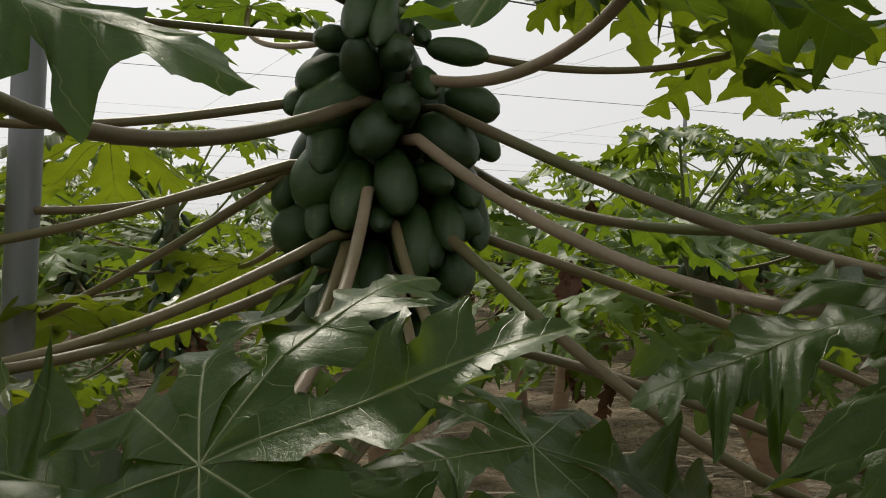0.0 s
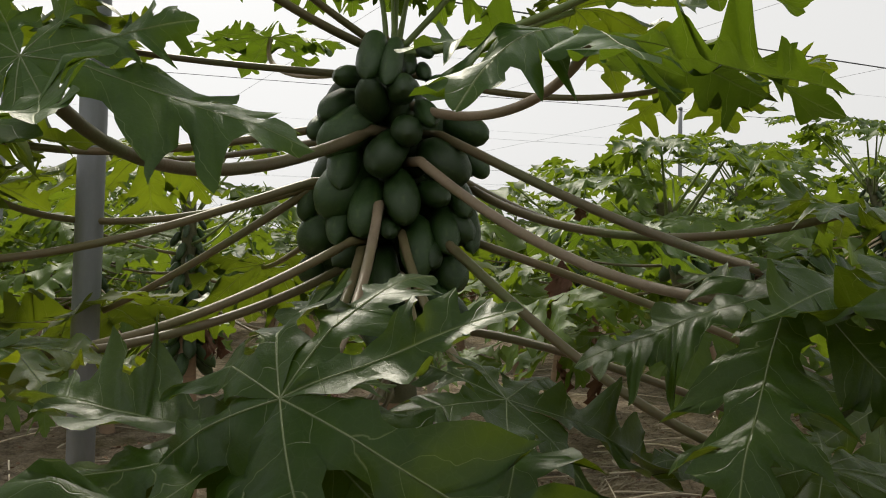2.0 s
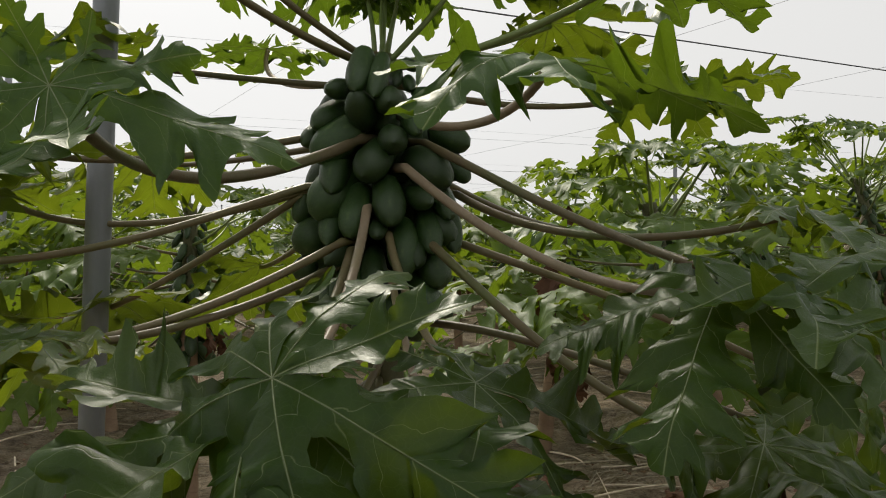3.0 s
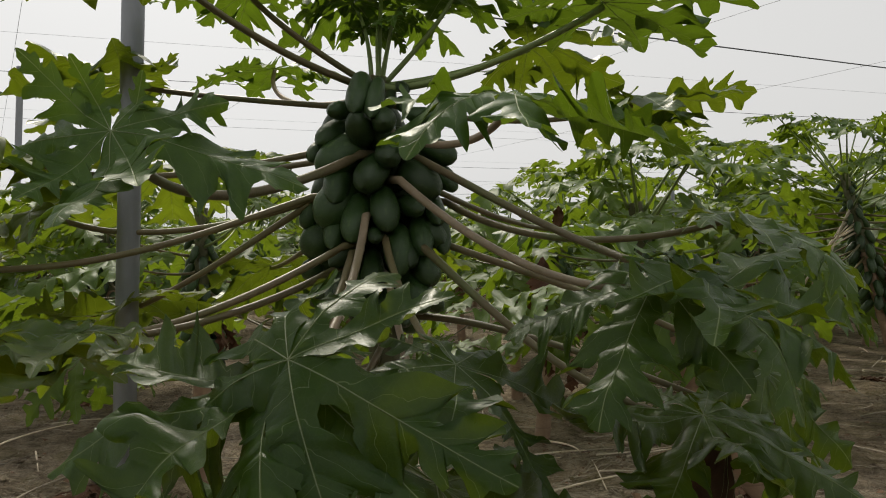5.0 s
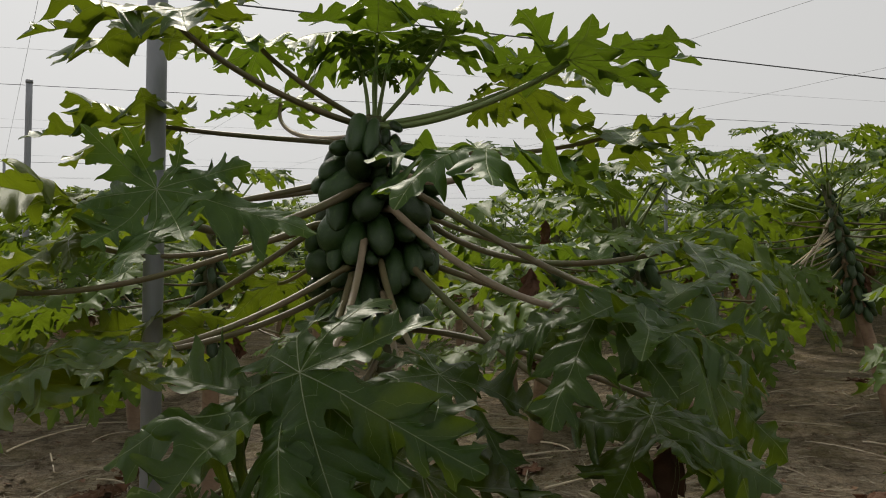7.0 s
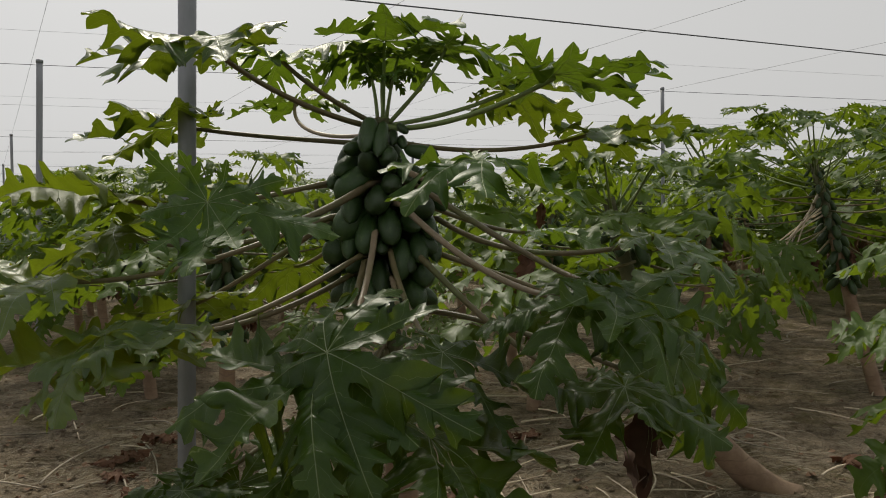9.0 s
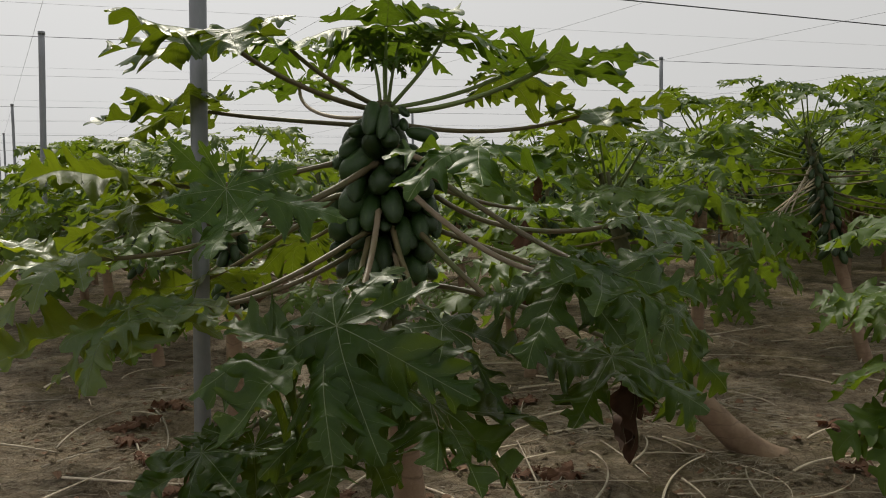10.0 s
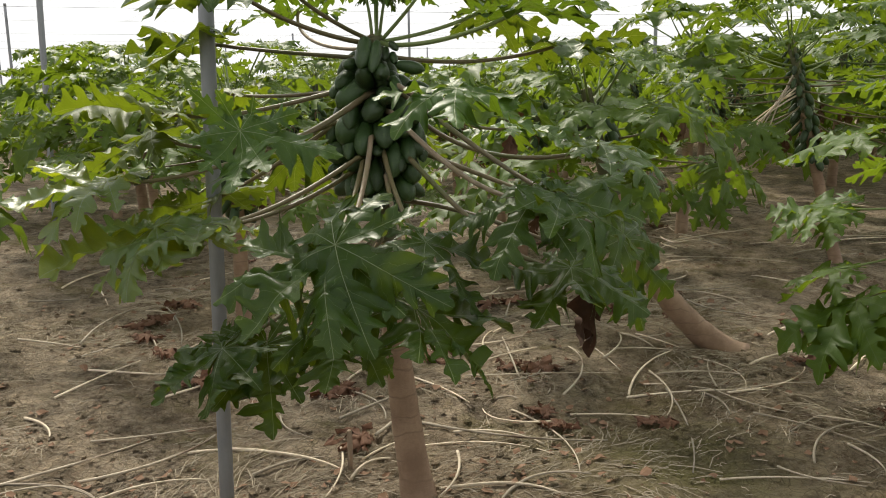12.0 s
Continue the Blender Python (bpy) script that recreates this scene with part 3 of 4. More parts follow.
fruit((-0.251, 1.675, 1.503), (-0.246, 1.539, 1.416), 0.058)
fruit((-0.207, 1.640, 1.525), (-0.222, 1.522, 1.440), 0.057)
fruit((-0.055, 1.619, 1.507), (0.004, 1.519, 1.405), 0.076)
fruit((-0.115, 1.600, 1.474), (-0.105, 1.485, 1.386), 0.056)
fruit((-0.076, 1.607, 1.428), (-0.042, 1.495, 1.370), 0.052)
fruit((-0.307, 1.675, 1.541), (-0.349, 1.657, 1.491), 0.058)
fruit((-0.154, 1.607, 1.427), (-0.155, 1.492, 1.353), 0.060)
fruit((-0.058, 1.618, 1.605), (-0.030, 1.501, 1.528), 0.057)
fruit((-0.095, 1.660, 2.028), (-0.094, 1.600, 1.975), 0.032)
fruit((-0.069, 1.660, 2.008), (-0.054, 1.600, 1.964), 0.032)
fruit((-0.078, 1.660, 2.051), (-0.041, 1.600, 2.016), 0.028)
fruit((-0.241, 1.675, 1.720), (-0.249, 1.539, 1.578), 0.062)
fruit((-0.021, 1.659, 1.686), (0.006, 1.522, 1.560), 0.062)
fruit((-0.172, 1.615, 1.514), (-0.166, 1.495, 1.434), 0.060)
fruit((-0.243, 1.675, 1.835), (-0.239, 1.530, 1.704), 0.072)
# fruit round the back of the cluster
rng = random.Random(11)
for i in range(30):
    a = radians(rng.uniform(-5, 185))
    z = 1.42 + 0.62 * (i / 30)
    out = Vector((math.cos(a), math.sin(a), 0))
    stem = Vector((-0.14, 1.72, z)) + out * 0.07
    fruit(stem, stem + out * rng.uniform(0.08, 0.13) + Vector((0, 0, rng.uniform(-0.13, -0.07))), rng.uniform(0.06, 0.085))

for i in range(26):
    a = i * 2.4
    z = 1.40 + 0.60 * (i / 26)
    out = Vector((math.cos(a), math.sin(a), 0))
    stem = Vector((-0.14, 1.72, z + 0.05)) + out * 0.035
    fruit(stem, stem + out * 0.07 + Vector((0, 0, -0.12)), 0.075)

leaf_seed = 100


def leaf(centre, tip_way, size, stem, bends, roll=0.0, mat=None, stalk=None, r0=0.013, r1=0.008, label="", narrow=1.0, **shape):
    """One leaf of the tree: its stalk runs from stem by way of bends to the blade's centre."""
    global leaf_seed
    leaf_seed += 1
    kw = dict(seed=leaf_seed, droop=0.2, fold=0.5, wave=0.08, detail=2)
    kw.update(shape)
    v, f, uv, ribs = blade(**kw)
    pose_m = back_to_base @ frame_of(centre, tip_way, roll, size) @ Matrix.Diagonal((narrow, 1, 1, 1))
    b = part("leaf", mesh_from("leaf", v, f, [mat or LEAF], uv), papaya, label, pose_m)
    part("midrib", veins_mesh(ribs, 0.0022), b)
    ctrl = [Vector(stem), *[Vector(p) for p in bends], Vector(centre) - pose_m.col[2].xyz.normalized() * r1 * 1.15]
    # the stalk starts inside the bunch of fruit, at the trunk
    axis = Vector((-0.14, 1.72, ctrl[0].z + 0.02))
    pts = [ctrl[0].lerp(axis, 0.75), ctrl[0].lerp(axis, 0.3)] + curve_points(ctrl, 20)
    n = len(pts) - 1
    sv, sf = tube(pts, [r0 * 1.1 + (r1 - r0 * 1.1) * min(1.0, i / n * 1.2) for i in range(n + 1)], 10)
    stalk_ob = part("petiole", mesh_from("petiole", sv, sf, [stalk or PETIOLE]), b)
    stalk_ob.matrix_parent_inverse = (papaya.matrix_basis @ pose_m).inverted()
    return b


# upper leaves
leaf((-0.563, 1.054, 2.220), (-0.85, -0.53, -0.09), 0.431, (-0.19, 1.67, 2.05), [(-0.352, 1.44, 2.07), (-0.505, 1.17, 2.14)], r0=0.010, loose=0.5, roll=-0, droop=0.17, bend={0: (1, -0.01, 0.88), -1: (10, 0.25, 1.07), 3: (-18, -0.00, 1.03), 2: (0, 0.19, 0.98), -3: (-1, 0.33, 1.05), 4: (3, 0.35, 1.02)})
leaf((-0.457, 1.491, 2.265), (-0.77, -0.63, 0.09), 0.296, (-0.18, 1.72, 2.07), [(-0.274, 1.60, 2.11), (-0.4, 1.51, 2.19)], r0=0.009, mat=LEAF_YOUNG_AND_LIT, loose=0.5, roll=2, droop=0.19, bend={0: (-6, -0.04, 0.81), 4: (6, -0.22, 1.10), 3: (-12, -0.14, 1.05), -4: (-0, -0.10, 0.95)})
leaf((-0.593, 2.329, 2.253), (-0.45, 0.89, 0.02), 0.362, (-0.20, 1.78, 2.03), [(-0.406, 2.03, 2.04), (-0.611, 2.24, 2.10)], r0=0.008, mat=LEAF_YOUNG_AND_LIT, stalk=PETIOLE_PALE, loose=0.5, roll=-2, droop=0.18, bend={-2: (2, -0.08, 1.03), 2: (-2, 0.15, 0.97)})
leaf((-0.142, 1.839, 2.393), (0.15, -0.98, 0.08), 0.431, (-0.14, 1.72, 2.07), [(-0.145, 1.82, 2.25)], r0=0.008, r1=0.006, stalk=PETIOLE_GREEN, mat=LEAF_YOUNG_AND_LIT, loose=0.5, roll=2, droop=0.18, bend={2: (-2, 0.01, 0.97), -2: (1, -0.00, 1.04), 3: (1, -0.16, 1.02), 0: (-0, 0.23, 1.01)})
leaf((-0.10, 1.98, 2.37), (0.25, 0.9, -0.1), 0.30, (-0.13, 1.74, 2.07), [(-0.115, 1.80, 2.24)], r0=0.007, r1=0.005, stalk=PETIOLE_GREEN, mat=LEAF_YOUNG_AND_LIT)
leaf((-0.24, 1.90, 2.36), (-0.75, 0.45, -0.2), 0.28, (-0.16, 1.73, 2.07), [(-0.17, 1.76, 2.25)], r0=0.007, r1=0.005, stalk=PETIOLE_GREEN, mat=LEAF_YOUNG_AND_LIT, droop=0.30)
leaf((0.10, 1.66, 2.33), (0.65, 0.45, -0.1), 0.30, (-0.11, 1.71, 2.07), [(-0.03, 1.69, 2.15), (0.06, 1.67, 2.24)], r0=0.008, r1=0.006, stalk=PETIOLE_GREEN, mat=LEAF_YOUNG_AND_LIT)
leaf((-0.15, 1.80, 2.26), (0.1, 0.8, 0.1), 0.13, (-0.14, 1.73, 2.08), [(-0.15, 1.75, 2.18)], r0=0.005, r1=0.004, stalk=PETIOLE_GREEN, mat=LEAF_YOUNG_AND_LIT, droop=0.40)
leaf((-0.09, 1.66, 2.24), (0.6, -0.6, 0.1), 0.12, (-0.13, 1.71, 2.08), [(-0.11, 1.69, 2.16)], r0=0.005, r1=0.004, stalk=PETIOLE_GREEN, mat=LEAF_YOUNG_AND_LIT, droop=0.40)
leaf((0.312, 1.81, 2.19), (0.85, 0.30, 0.0), 0.34, (-0.10, 1.72, 2.06), [(0.10, 1.75, 2.09), (0.22, 1.78, 2.14)], r0=0.008, stalk=PETIOLE_GREEN, roll=-14)
leaf((0.445, 1.208, 2.139), (1.00, -0.09, -0.01), 0.434, (-0.09, 1.68, 2.04), [(0.0943, 1.51, 2.02), (0.29, 1.32, 2.06)], r0=0.010, stalk=PETIOLE_GREEN, mat=LEAF_YOUNG_AND_LIT, loose=0.5, roll=-3, droop=0.17, bend={0: (-0, 0.15, 0.82), -1: (-4, -0.01, 0.94), -2: (9, 0.14, 1.03), -4: (-10, 0.20, 1.24), 3: (0, 0.32, 1.00), 2: (5, 0.17, 0.99)})
leaf((0.663, 2.030, 2.054), (0.99, -0.08, 0.08), 0.431, (-0.06, 1.72, 1.99), [(0.201, 1.85, 1.95), (0.452, 1.98, 1.98)], r0=0.009, loose=0.5, roll=-3, droop=0.18, bend={0: (1, 0.17, 0.94), -3: (-9, -0.19, 1.10), -2: (17, -0.14, 1.07), -1: (-8, 0.10, 0.91)})
leaf((0.217, 0.832, 1.855), (0.61, -0.78, -0.15), 0.395, (-0.09, 1.63, 1.905), [(0.0545, 1.38, 1.81), (0.179, 1.03, 1.78)], r0=0.011, r1=0.008, stalk=PETIOLE_PALE, mat=LEAF_YOUNG_AND_LIT, loose=0.5, roll=2, droop=0.19, bend={2: (-9, -0.20, 1.02, 0.3), 3: (5, -0.12, 1.06, 0.3), -1: (3, -0.16, 0.92, 0.55), 0: (0, -0.05, 1.0, 0.4), -2: (0, 0.0, 1.0, 0.4), 1: (0, -0.1, 0.95, 0.2)})
leaf((-0.897, 1.713, 2.077), (-0.84, -0.52, -0.16), 0.414, (-0.22, 1.70, 1.99), [(-0.426, 1.71, 2.01), (-0.703, 1.71, 2.03)], r0=0.009, mat=LEAF, loose=0.5, roll=10, droop=0.16, bend={0: (1, 0.13, 0.98), -1: (-5, 0.32, 0.95), -2: (-1, 0.25, 1.01), 2: (-13, 0.08, 1.12), -4: (10, 0.77, 0.96)})
# middle leaves
leaf((-0.403, 0.489, 1.742), (-0.02, -0.53, -0.85), 0.263, (-0.17, 1.55, 1.833), [(-0.343, 1.19, 1.68), (-0.446, 0.818, 1.62)], r0=0.013, r1=0.009, mat=LEAF_YOUNG_AND_LIT, loose=0.5, roll=1, droop=0.12, bend={0: (-11, 0.66, 0.99), -1: (3, 0.76, 0.97), -2: (-4, -0.35, 1.29, 0.6), -3: (2, 0.02, 1.03), 1: (-6, 0.27, 0.70), 2: (6, -0.01, 0.74), 3: (9, 1.0, 0.92), 4: (-7, 1.1, 1.0), -4: (-4, 1.0, 0.85)})
leaf((-0.92, 1.28, 1.79), (-0.60, -0.74, 0.16), 0.42, (-0.27, 1.66, 1.86), [(-0.45, 1.58, 1.82), (-0.74, 1.42, 1.72)], r0=0.010, mat=LEAF_BACKLIT, roll=0, droop=0.12)
leaf((-1.076, 1.092, 1.542), (-0.97, -0.15, -0.17), 0.390, (-0.32, 1.62, 1.722), [(-0.535, 1.52, 1.64), (-0.848, 1.37, 1.49)], r0=0.010, mat=LEAF_LIT, loose=0.5, roll=-8, droop=0.25, bend={-1: (-4, -0.38, 0.96), -2: (-1, -0.03, 0.99), -3: (9, -0.18, 1.02), -4: (8, -0.04, 0.91), 0: (-1, 0.20, 1.03), 1: (-6, 0.53, 1.07)})
leaf((-0.83, 1.65, 1.42), (-0.85, 0.2, -0.35), 0.44, (-0.34, 1.66, 1.70), [(-0.57, 1.66, 1.55), (-0.72, 1.66, 1.46)], r0=0.010, mat=LEAF_BACKLIT)
leaf((-0.62, 2.38, 1.52), (-0.35, 0.75, -0.35), 0.38, (-0.22, 1.80, 1.70), [(-0.36, 2.00, 1.62), (-0.52, 2.22, 1.52)], r0=0.010, mat=LEAF)
leaf((-0.95, 2.25, 1.86), (-0.80, 0.40, -0.20), 0.42, (-0.22, 1.78, 1.86), [(-0.48, 1.94, 1.84), (-0.75, 2.10, 1.82)], r0=0.010, mat=LEAF_BACKLIT)
leaf((0.48, 2.45, 1.66), (0.50, 0.75, 0.0), 0.42, (-0.06, 1.80, 1.80), [(0.10, 2.02, 1.72), (0.32, 2.28, 1.64)], r0=0.010, mat=LEAF_YOUNG_AND_LIT)
leaf((-0.15, 2.60, 1.62), (-0.05, 0.9, -0.3), 0.42, (-0.14, 1.82, 1.80), [(-0.14, 2.10, 1.70), (-0.14, 2.40, 1.62)], r0=0.010, mat=LEAF_BACKLIT)
leaf((0.552, 0.748, 1.512), (0.81, -0.36, -0.46), 0.350, (-0.02, 1.60, 1.83), [(0.138, 1.46, 1.74), (0.378, 1.08, 1.55)], r0=0.011, r1=0.008, loose=0.5, roll=7, droop=0.27, bend={0: (-11, -0.01, 0.92), -1: (2, 0.29, 0.98), 2: (-5, 0.25, 1.01), -2: (5, 0.70, 1.04)})
leaf((0.737, 1.188, 1.646), (0.97, -0.17, -0.19), 0.351, (0.06, 1.68, 1.71), [(0.28, 1.46, 1.56), (0.54, 1.18, 1.57)], r0=0.010, loose=0.5, roll=1, droop=0.25, bend={-1: (-5, 0.18, 0.93)})
leaf((0.461, 0.749, 1.505), (-0.58, -0.65, -0.48), 0.315, (-0.06, 1.52, 1.76), [(0.122, 1.26, 1.59), (0.324, 0.998, 1.46)], r0=0.011, r1=0.008, stalk=PETIOLE_PALE, loose=0.5, roll=-4, droop=0.26, fold=0.25, lobes=7,
     bend={0: (-8, 0.10, 1.10, 0.1), 1: (4, 0.12, 1.02, 0.1), -1: (-6, -0.35, 0.86, -0.2), -2: (0, -0.45, 0.9), 2: (10, 0.10, 1.0), 3: (5, -0.1, 1.1), -3: (0, -0.3, 1.1)})
leaf((-1.08, 1.56, 1.70), (-0.75, -0.40, -0.40), 0.42, (-0.33, 1.66, 1.715), [(-0.58, 1.62, 1.62), (-0.92, 1.58, 1.58)], r0=0.009, mat=LEAF_BACKLIT, roll=0, droop=0.3)
# lower leaves
leaf((-0.862, 0.975, 1.389), (-0.67, -0.60, -0.44), 0.417, (-0.21, 1.50, 1.58), [(-0.388, 1.32, 1.46), (-0.605, 1.03, 1.33)], r0=0.010, mat=LEAF_LIT, loose=0.5, roll=-0, droop=0.27, bend={-1: (-4, -0.03, 0.98), 0: (2, -0.10, 0.79), 1: (-8, 0.32, 1.18), -2: (9, 0.18, 1.01), 3: (0, -0.50, 1.1, 0.2), 4: (0, -0.60, 1.35, 0.0), -3: (0, -0.50, 1.1, 0.1), -4: (0, -0.60, 1.35, 0.2)})
leaf((-0.690, 0.962, 1.397), (-0.98, 0.20, -0.04), 0.377, (-0.24, 1.56, 1.52), [(-0.38, 1.33, 1.42), (-0.58, 1.04, 1.36)], r0=0.010, mat=LEAF_LIT, loose=0.5, roll=-2, droop=0.18, bend={-4: (3, -0.47, 1.07), -3: (5, -0.20, 1.03), 3: (0, -0.30, 1.1, 0.2), 4: (0, -0.40, 1.3, 0.0)})
leaf((-0.153, 0.566, 1.389), (-0.10, -0.63, -0.77), 0.416, (-0.15, 1.50, 1.66), [(-0.153, 1.25, 1.40), (-0.186, 0.851, 1.30)], r0=0.011, r1=0.008, stalk=PETIOLE_PALE, loose=0.5, roll=12, droop=0.30, lobes=7,
     bend={0: (-21, -0.12, 0.92, 0.25), -1: (-12, -0.20, 0.98, 0.0), -2: (-12, 0.05, 1.05, 0.5), -3: (-4, -0.30, 1.45, -0.4), 1: (22, -0.15, 0.95, 0.3), 2: (20, -0.50, 1.1, -0.3), 3: (6, -0.45, 1.6, 0.4)})
leaf((-0.191, 0.643, 1.353), (-0.50, -0.73, -0.46), 0.419, (-0.19, 1.51, 1.56), [(-0.20, 1.27, 1.38), (-0.24, 0.92, 1.27)], r0=0.010, r1=0.008, loose=0.5, roll=-4, droop=0.24, bend={3: (0, -0.35, 0.9), 4: (0, -0.5, 0.9), -3: (0, -0.35, 0.9), -4: (0, -0.5, 0.9), 0: (3, 0.24, 1.00), 1: (1, 0.19, 1.03), 2: (-2, 0.30, 1.02)})
leaf((0.105, 0.86, 1.345), (0.70, -0.52, -0.48), 0.36, (-0.10, 1.52, 1.60), [(-0.04, 1.30, 1.42), (0.06, 1.04, 1.32)], r0=0.010, r1=0.007, droop=0.22, lobes=7)
leaf((0.074, 0.691, 1.163), (0.87, -0.23, -0.44), 0.391, (-0.09, 1.49, 1.50), [(-0.0312, 1.26, 1.30), (0.0563, 0.929, 1.18)], r0=0.009, r1=0.007, stalk=PETIOLE_PALE, loose=0.5, roll=3, droop=0.27, bend={0: (1, -0.11, 0.97), -1: (4, 0.36, 1.08), 2: (-14, 0.26, 1.02), -2: (2, 0.34, 1.03)})
leaf((0.614, 1.013, 1.219), (0.13, -0.94, -0.31), 0.355, (0.0, 1.53, 1.58), [(0.18, 1.32, 1.42), (0.40, 1.07, 1.20)], r0=0.011, r1=0.008, loose=0.5, roll=-1, droop=0.24, bend={0: (9, 0.59, 0.93), -1: (-3, 0.09, 1.02), 1: (-6, 0.03, 0.98), 2: (6, 0.39, 1.09)})
leaf((-0.683, 1.072, 0.905), (-0.61, -0.61, -0.50), 0.358, (-0.14, 1.64, 1.25), [(-0.281, 1.41, 1.12), (-0.452, 1.18, 1.00)], r0=0.009, loose=0.5, roll=-0, droop=0.18, bend={0: (1, 0.25, 0.92), 2: (-0, 0.04, 1.00)})
leaf((-0.523, 1.107, 0.912), (0.02, -0.66, -0.75), 0.352, (-0.13, 1.62, 1.22), [(-0.228, 1.41, 1.07), (-0.415, 1.21, 0.951)], r0=0.009, loose=0.5, roll=2, droop=0.18, bend={0: (-9, -0.11, 1.00), -1: (6, 0.19, 0.90)})
leaf((-0.26, 1.12, 1.02), (0.62, -0.45, -0.60), 0.36, (-0.12, 1.60, 1.30), [(-0.16, 1.42, 1.20), (-0.24, 1.22, 1.06)], r0=0.009, droop=0.25)
leaf((0.735, 1.30, 1.19), (0.05, -0.03, -1.0), 0.38, (-0.02, 1.66, 1.38), [(0.20, 1.54, 1.38), (0.50, 1.38, 1.28)], mat=LEAF_BLACK, label="withered dark brown leaf hanging limp",
     lobes=7, spread=12, droop=0.05, fold=0.9, crumple=0.08, wave=0.12, narrow=0.8, r0=0.010, edge=EDGE_LIMP)
leaf((0.84, 1.30, 1.27), (0.30, -0.45, -0.75), 0.34, (0.02, 1.66, 1.60), [(0.30, 1.56, 1.50), (0.62, 1.40, 1.40)], r0=0.010, droop=0.18)


# ---- orchard papaya trees ----
def joined(pieces):
    verts, faces, uvs, fm = [], [], [], []
    for v, f, uv, mi in pieces:
        n = len(verts)
        verts += v
        faces += [tuple(x + n for x in q) for q in f]
        uvs += uv if uv else [(0.0, 0.0)] * len(v)
        fm += [mi] * len(f)
    return verts, faces, uvs, fm


NEAR_BLADES = [blade_mesh("leaf", LEAF_FAR, seed=300 + i, detail=1, droop=0.14 + 0.06 * i, fold=0.4, wave=0.08) for i in range(5)]
DRY_BLADES = [blade_mesh("dead_leaf", LEAF_DRY, seed=330 + i, detail=1, lobes=7, spread=18, droop=0.1, fold=0.9, crumple=0.12, wave=0.15, edge=EDGE_LIMP) for i in range(3)]
FAR_BLADES = [blade(seed=350 + i, detail=1, droop=0.16 + 0.08 * i, fold=0.4, wave=0.1, edge=EDGE_FAR, slim=True) for i in range(3)]


def crown_plan(rng, height, n, lean, reach=1.0):
    """Leaf centres, ways, sizes and stalks of a papaya crown; from young ones on top to old ones below."""
    top = Vector((lean[0], lean[1], height))
    plan = []
    turn = rng.uniform(0, 6.28)
    for i in range(n):
        age = (i + 0.5) / n
        turn += 2.4 + rng.uniform(-0.25, 0.25)
        out = Vector((math.cos(turn), math.sin(turn), 0))
        rise = radians(68 - 92 * age ** 0.75 + rng.uniform(-8, 8))
        length = (0.30 + 0.72 * age ** 0.6) * reach * rng.uniform(0.88, 1.1)
        start = top - Vector((lean[0], lean[1], height)) * (0.36 * age ** 1.3) + out * 0.045
        centre = start + out * length * math.cos(rise) + Vector((0, 0, length * math.sin(rise)))
        bend = start.lerp(centre, 0.55) + Vector((0, 0, -0.10 * length if age > 0.3 else 0))
        way = out + Vector((rng.uniform(-0.3, 0.3), rng.uniform(-0.3, 0.3), 0.08 - 0.62 * age))
        size = (0.24 + 0.24 * min(1, age * 2)) * rng.uniform(0.88, 1.1)
        plan.append((start, bend, centre, way, size, age))
    return plan


def fruit_plan(rng, height, n, lean, span=0.75):
    plan = []
    for i in range(n):
        t = i / n
        a = i * 2.4 + rng.uniform(-0.3, 0.3)
        out = Vector((math.cos(a), math.sin(a), 0))
        k = 1 - (0.06 + span * t) / height
        stem = Vector((lean[0] * k, lean[1] * k, height * k)) + out * 0.05
        tip = stem + out * (0.05 + 0.07 * t) + Vector((0, 0, -0.08 - 0.06 * min(1, 2 * t)))
        plan.append((stem, tip, 0.035 + 0.045 * min(1, 2 * t)))
    return plan


TREE_LABEL = "papaya tree of the orchard with green fruit under its leaves"


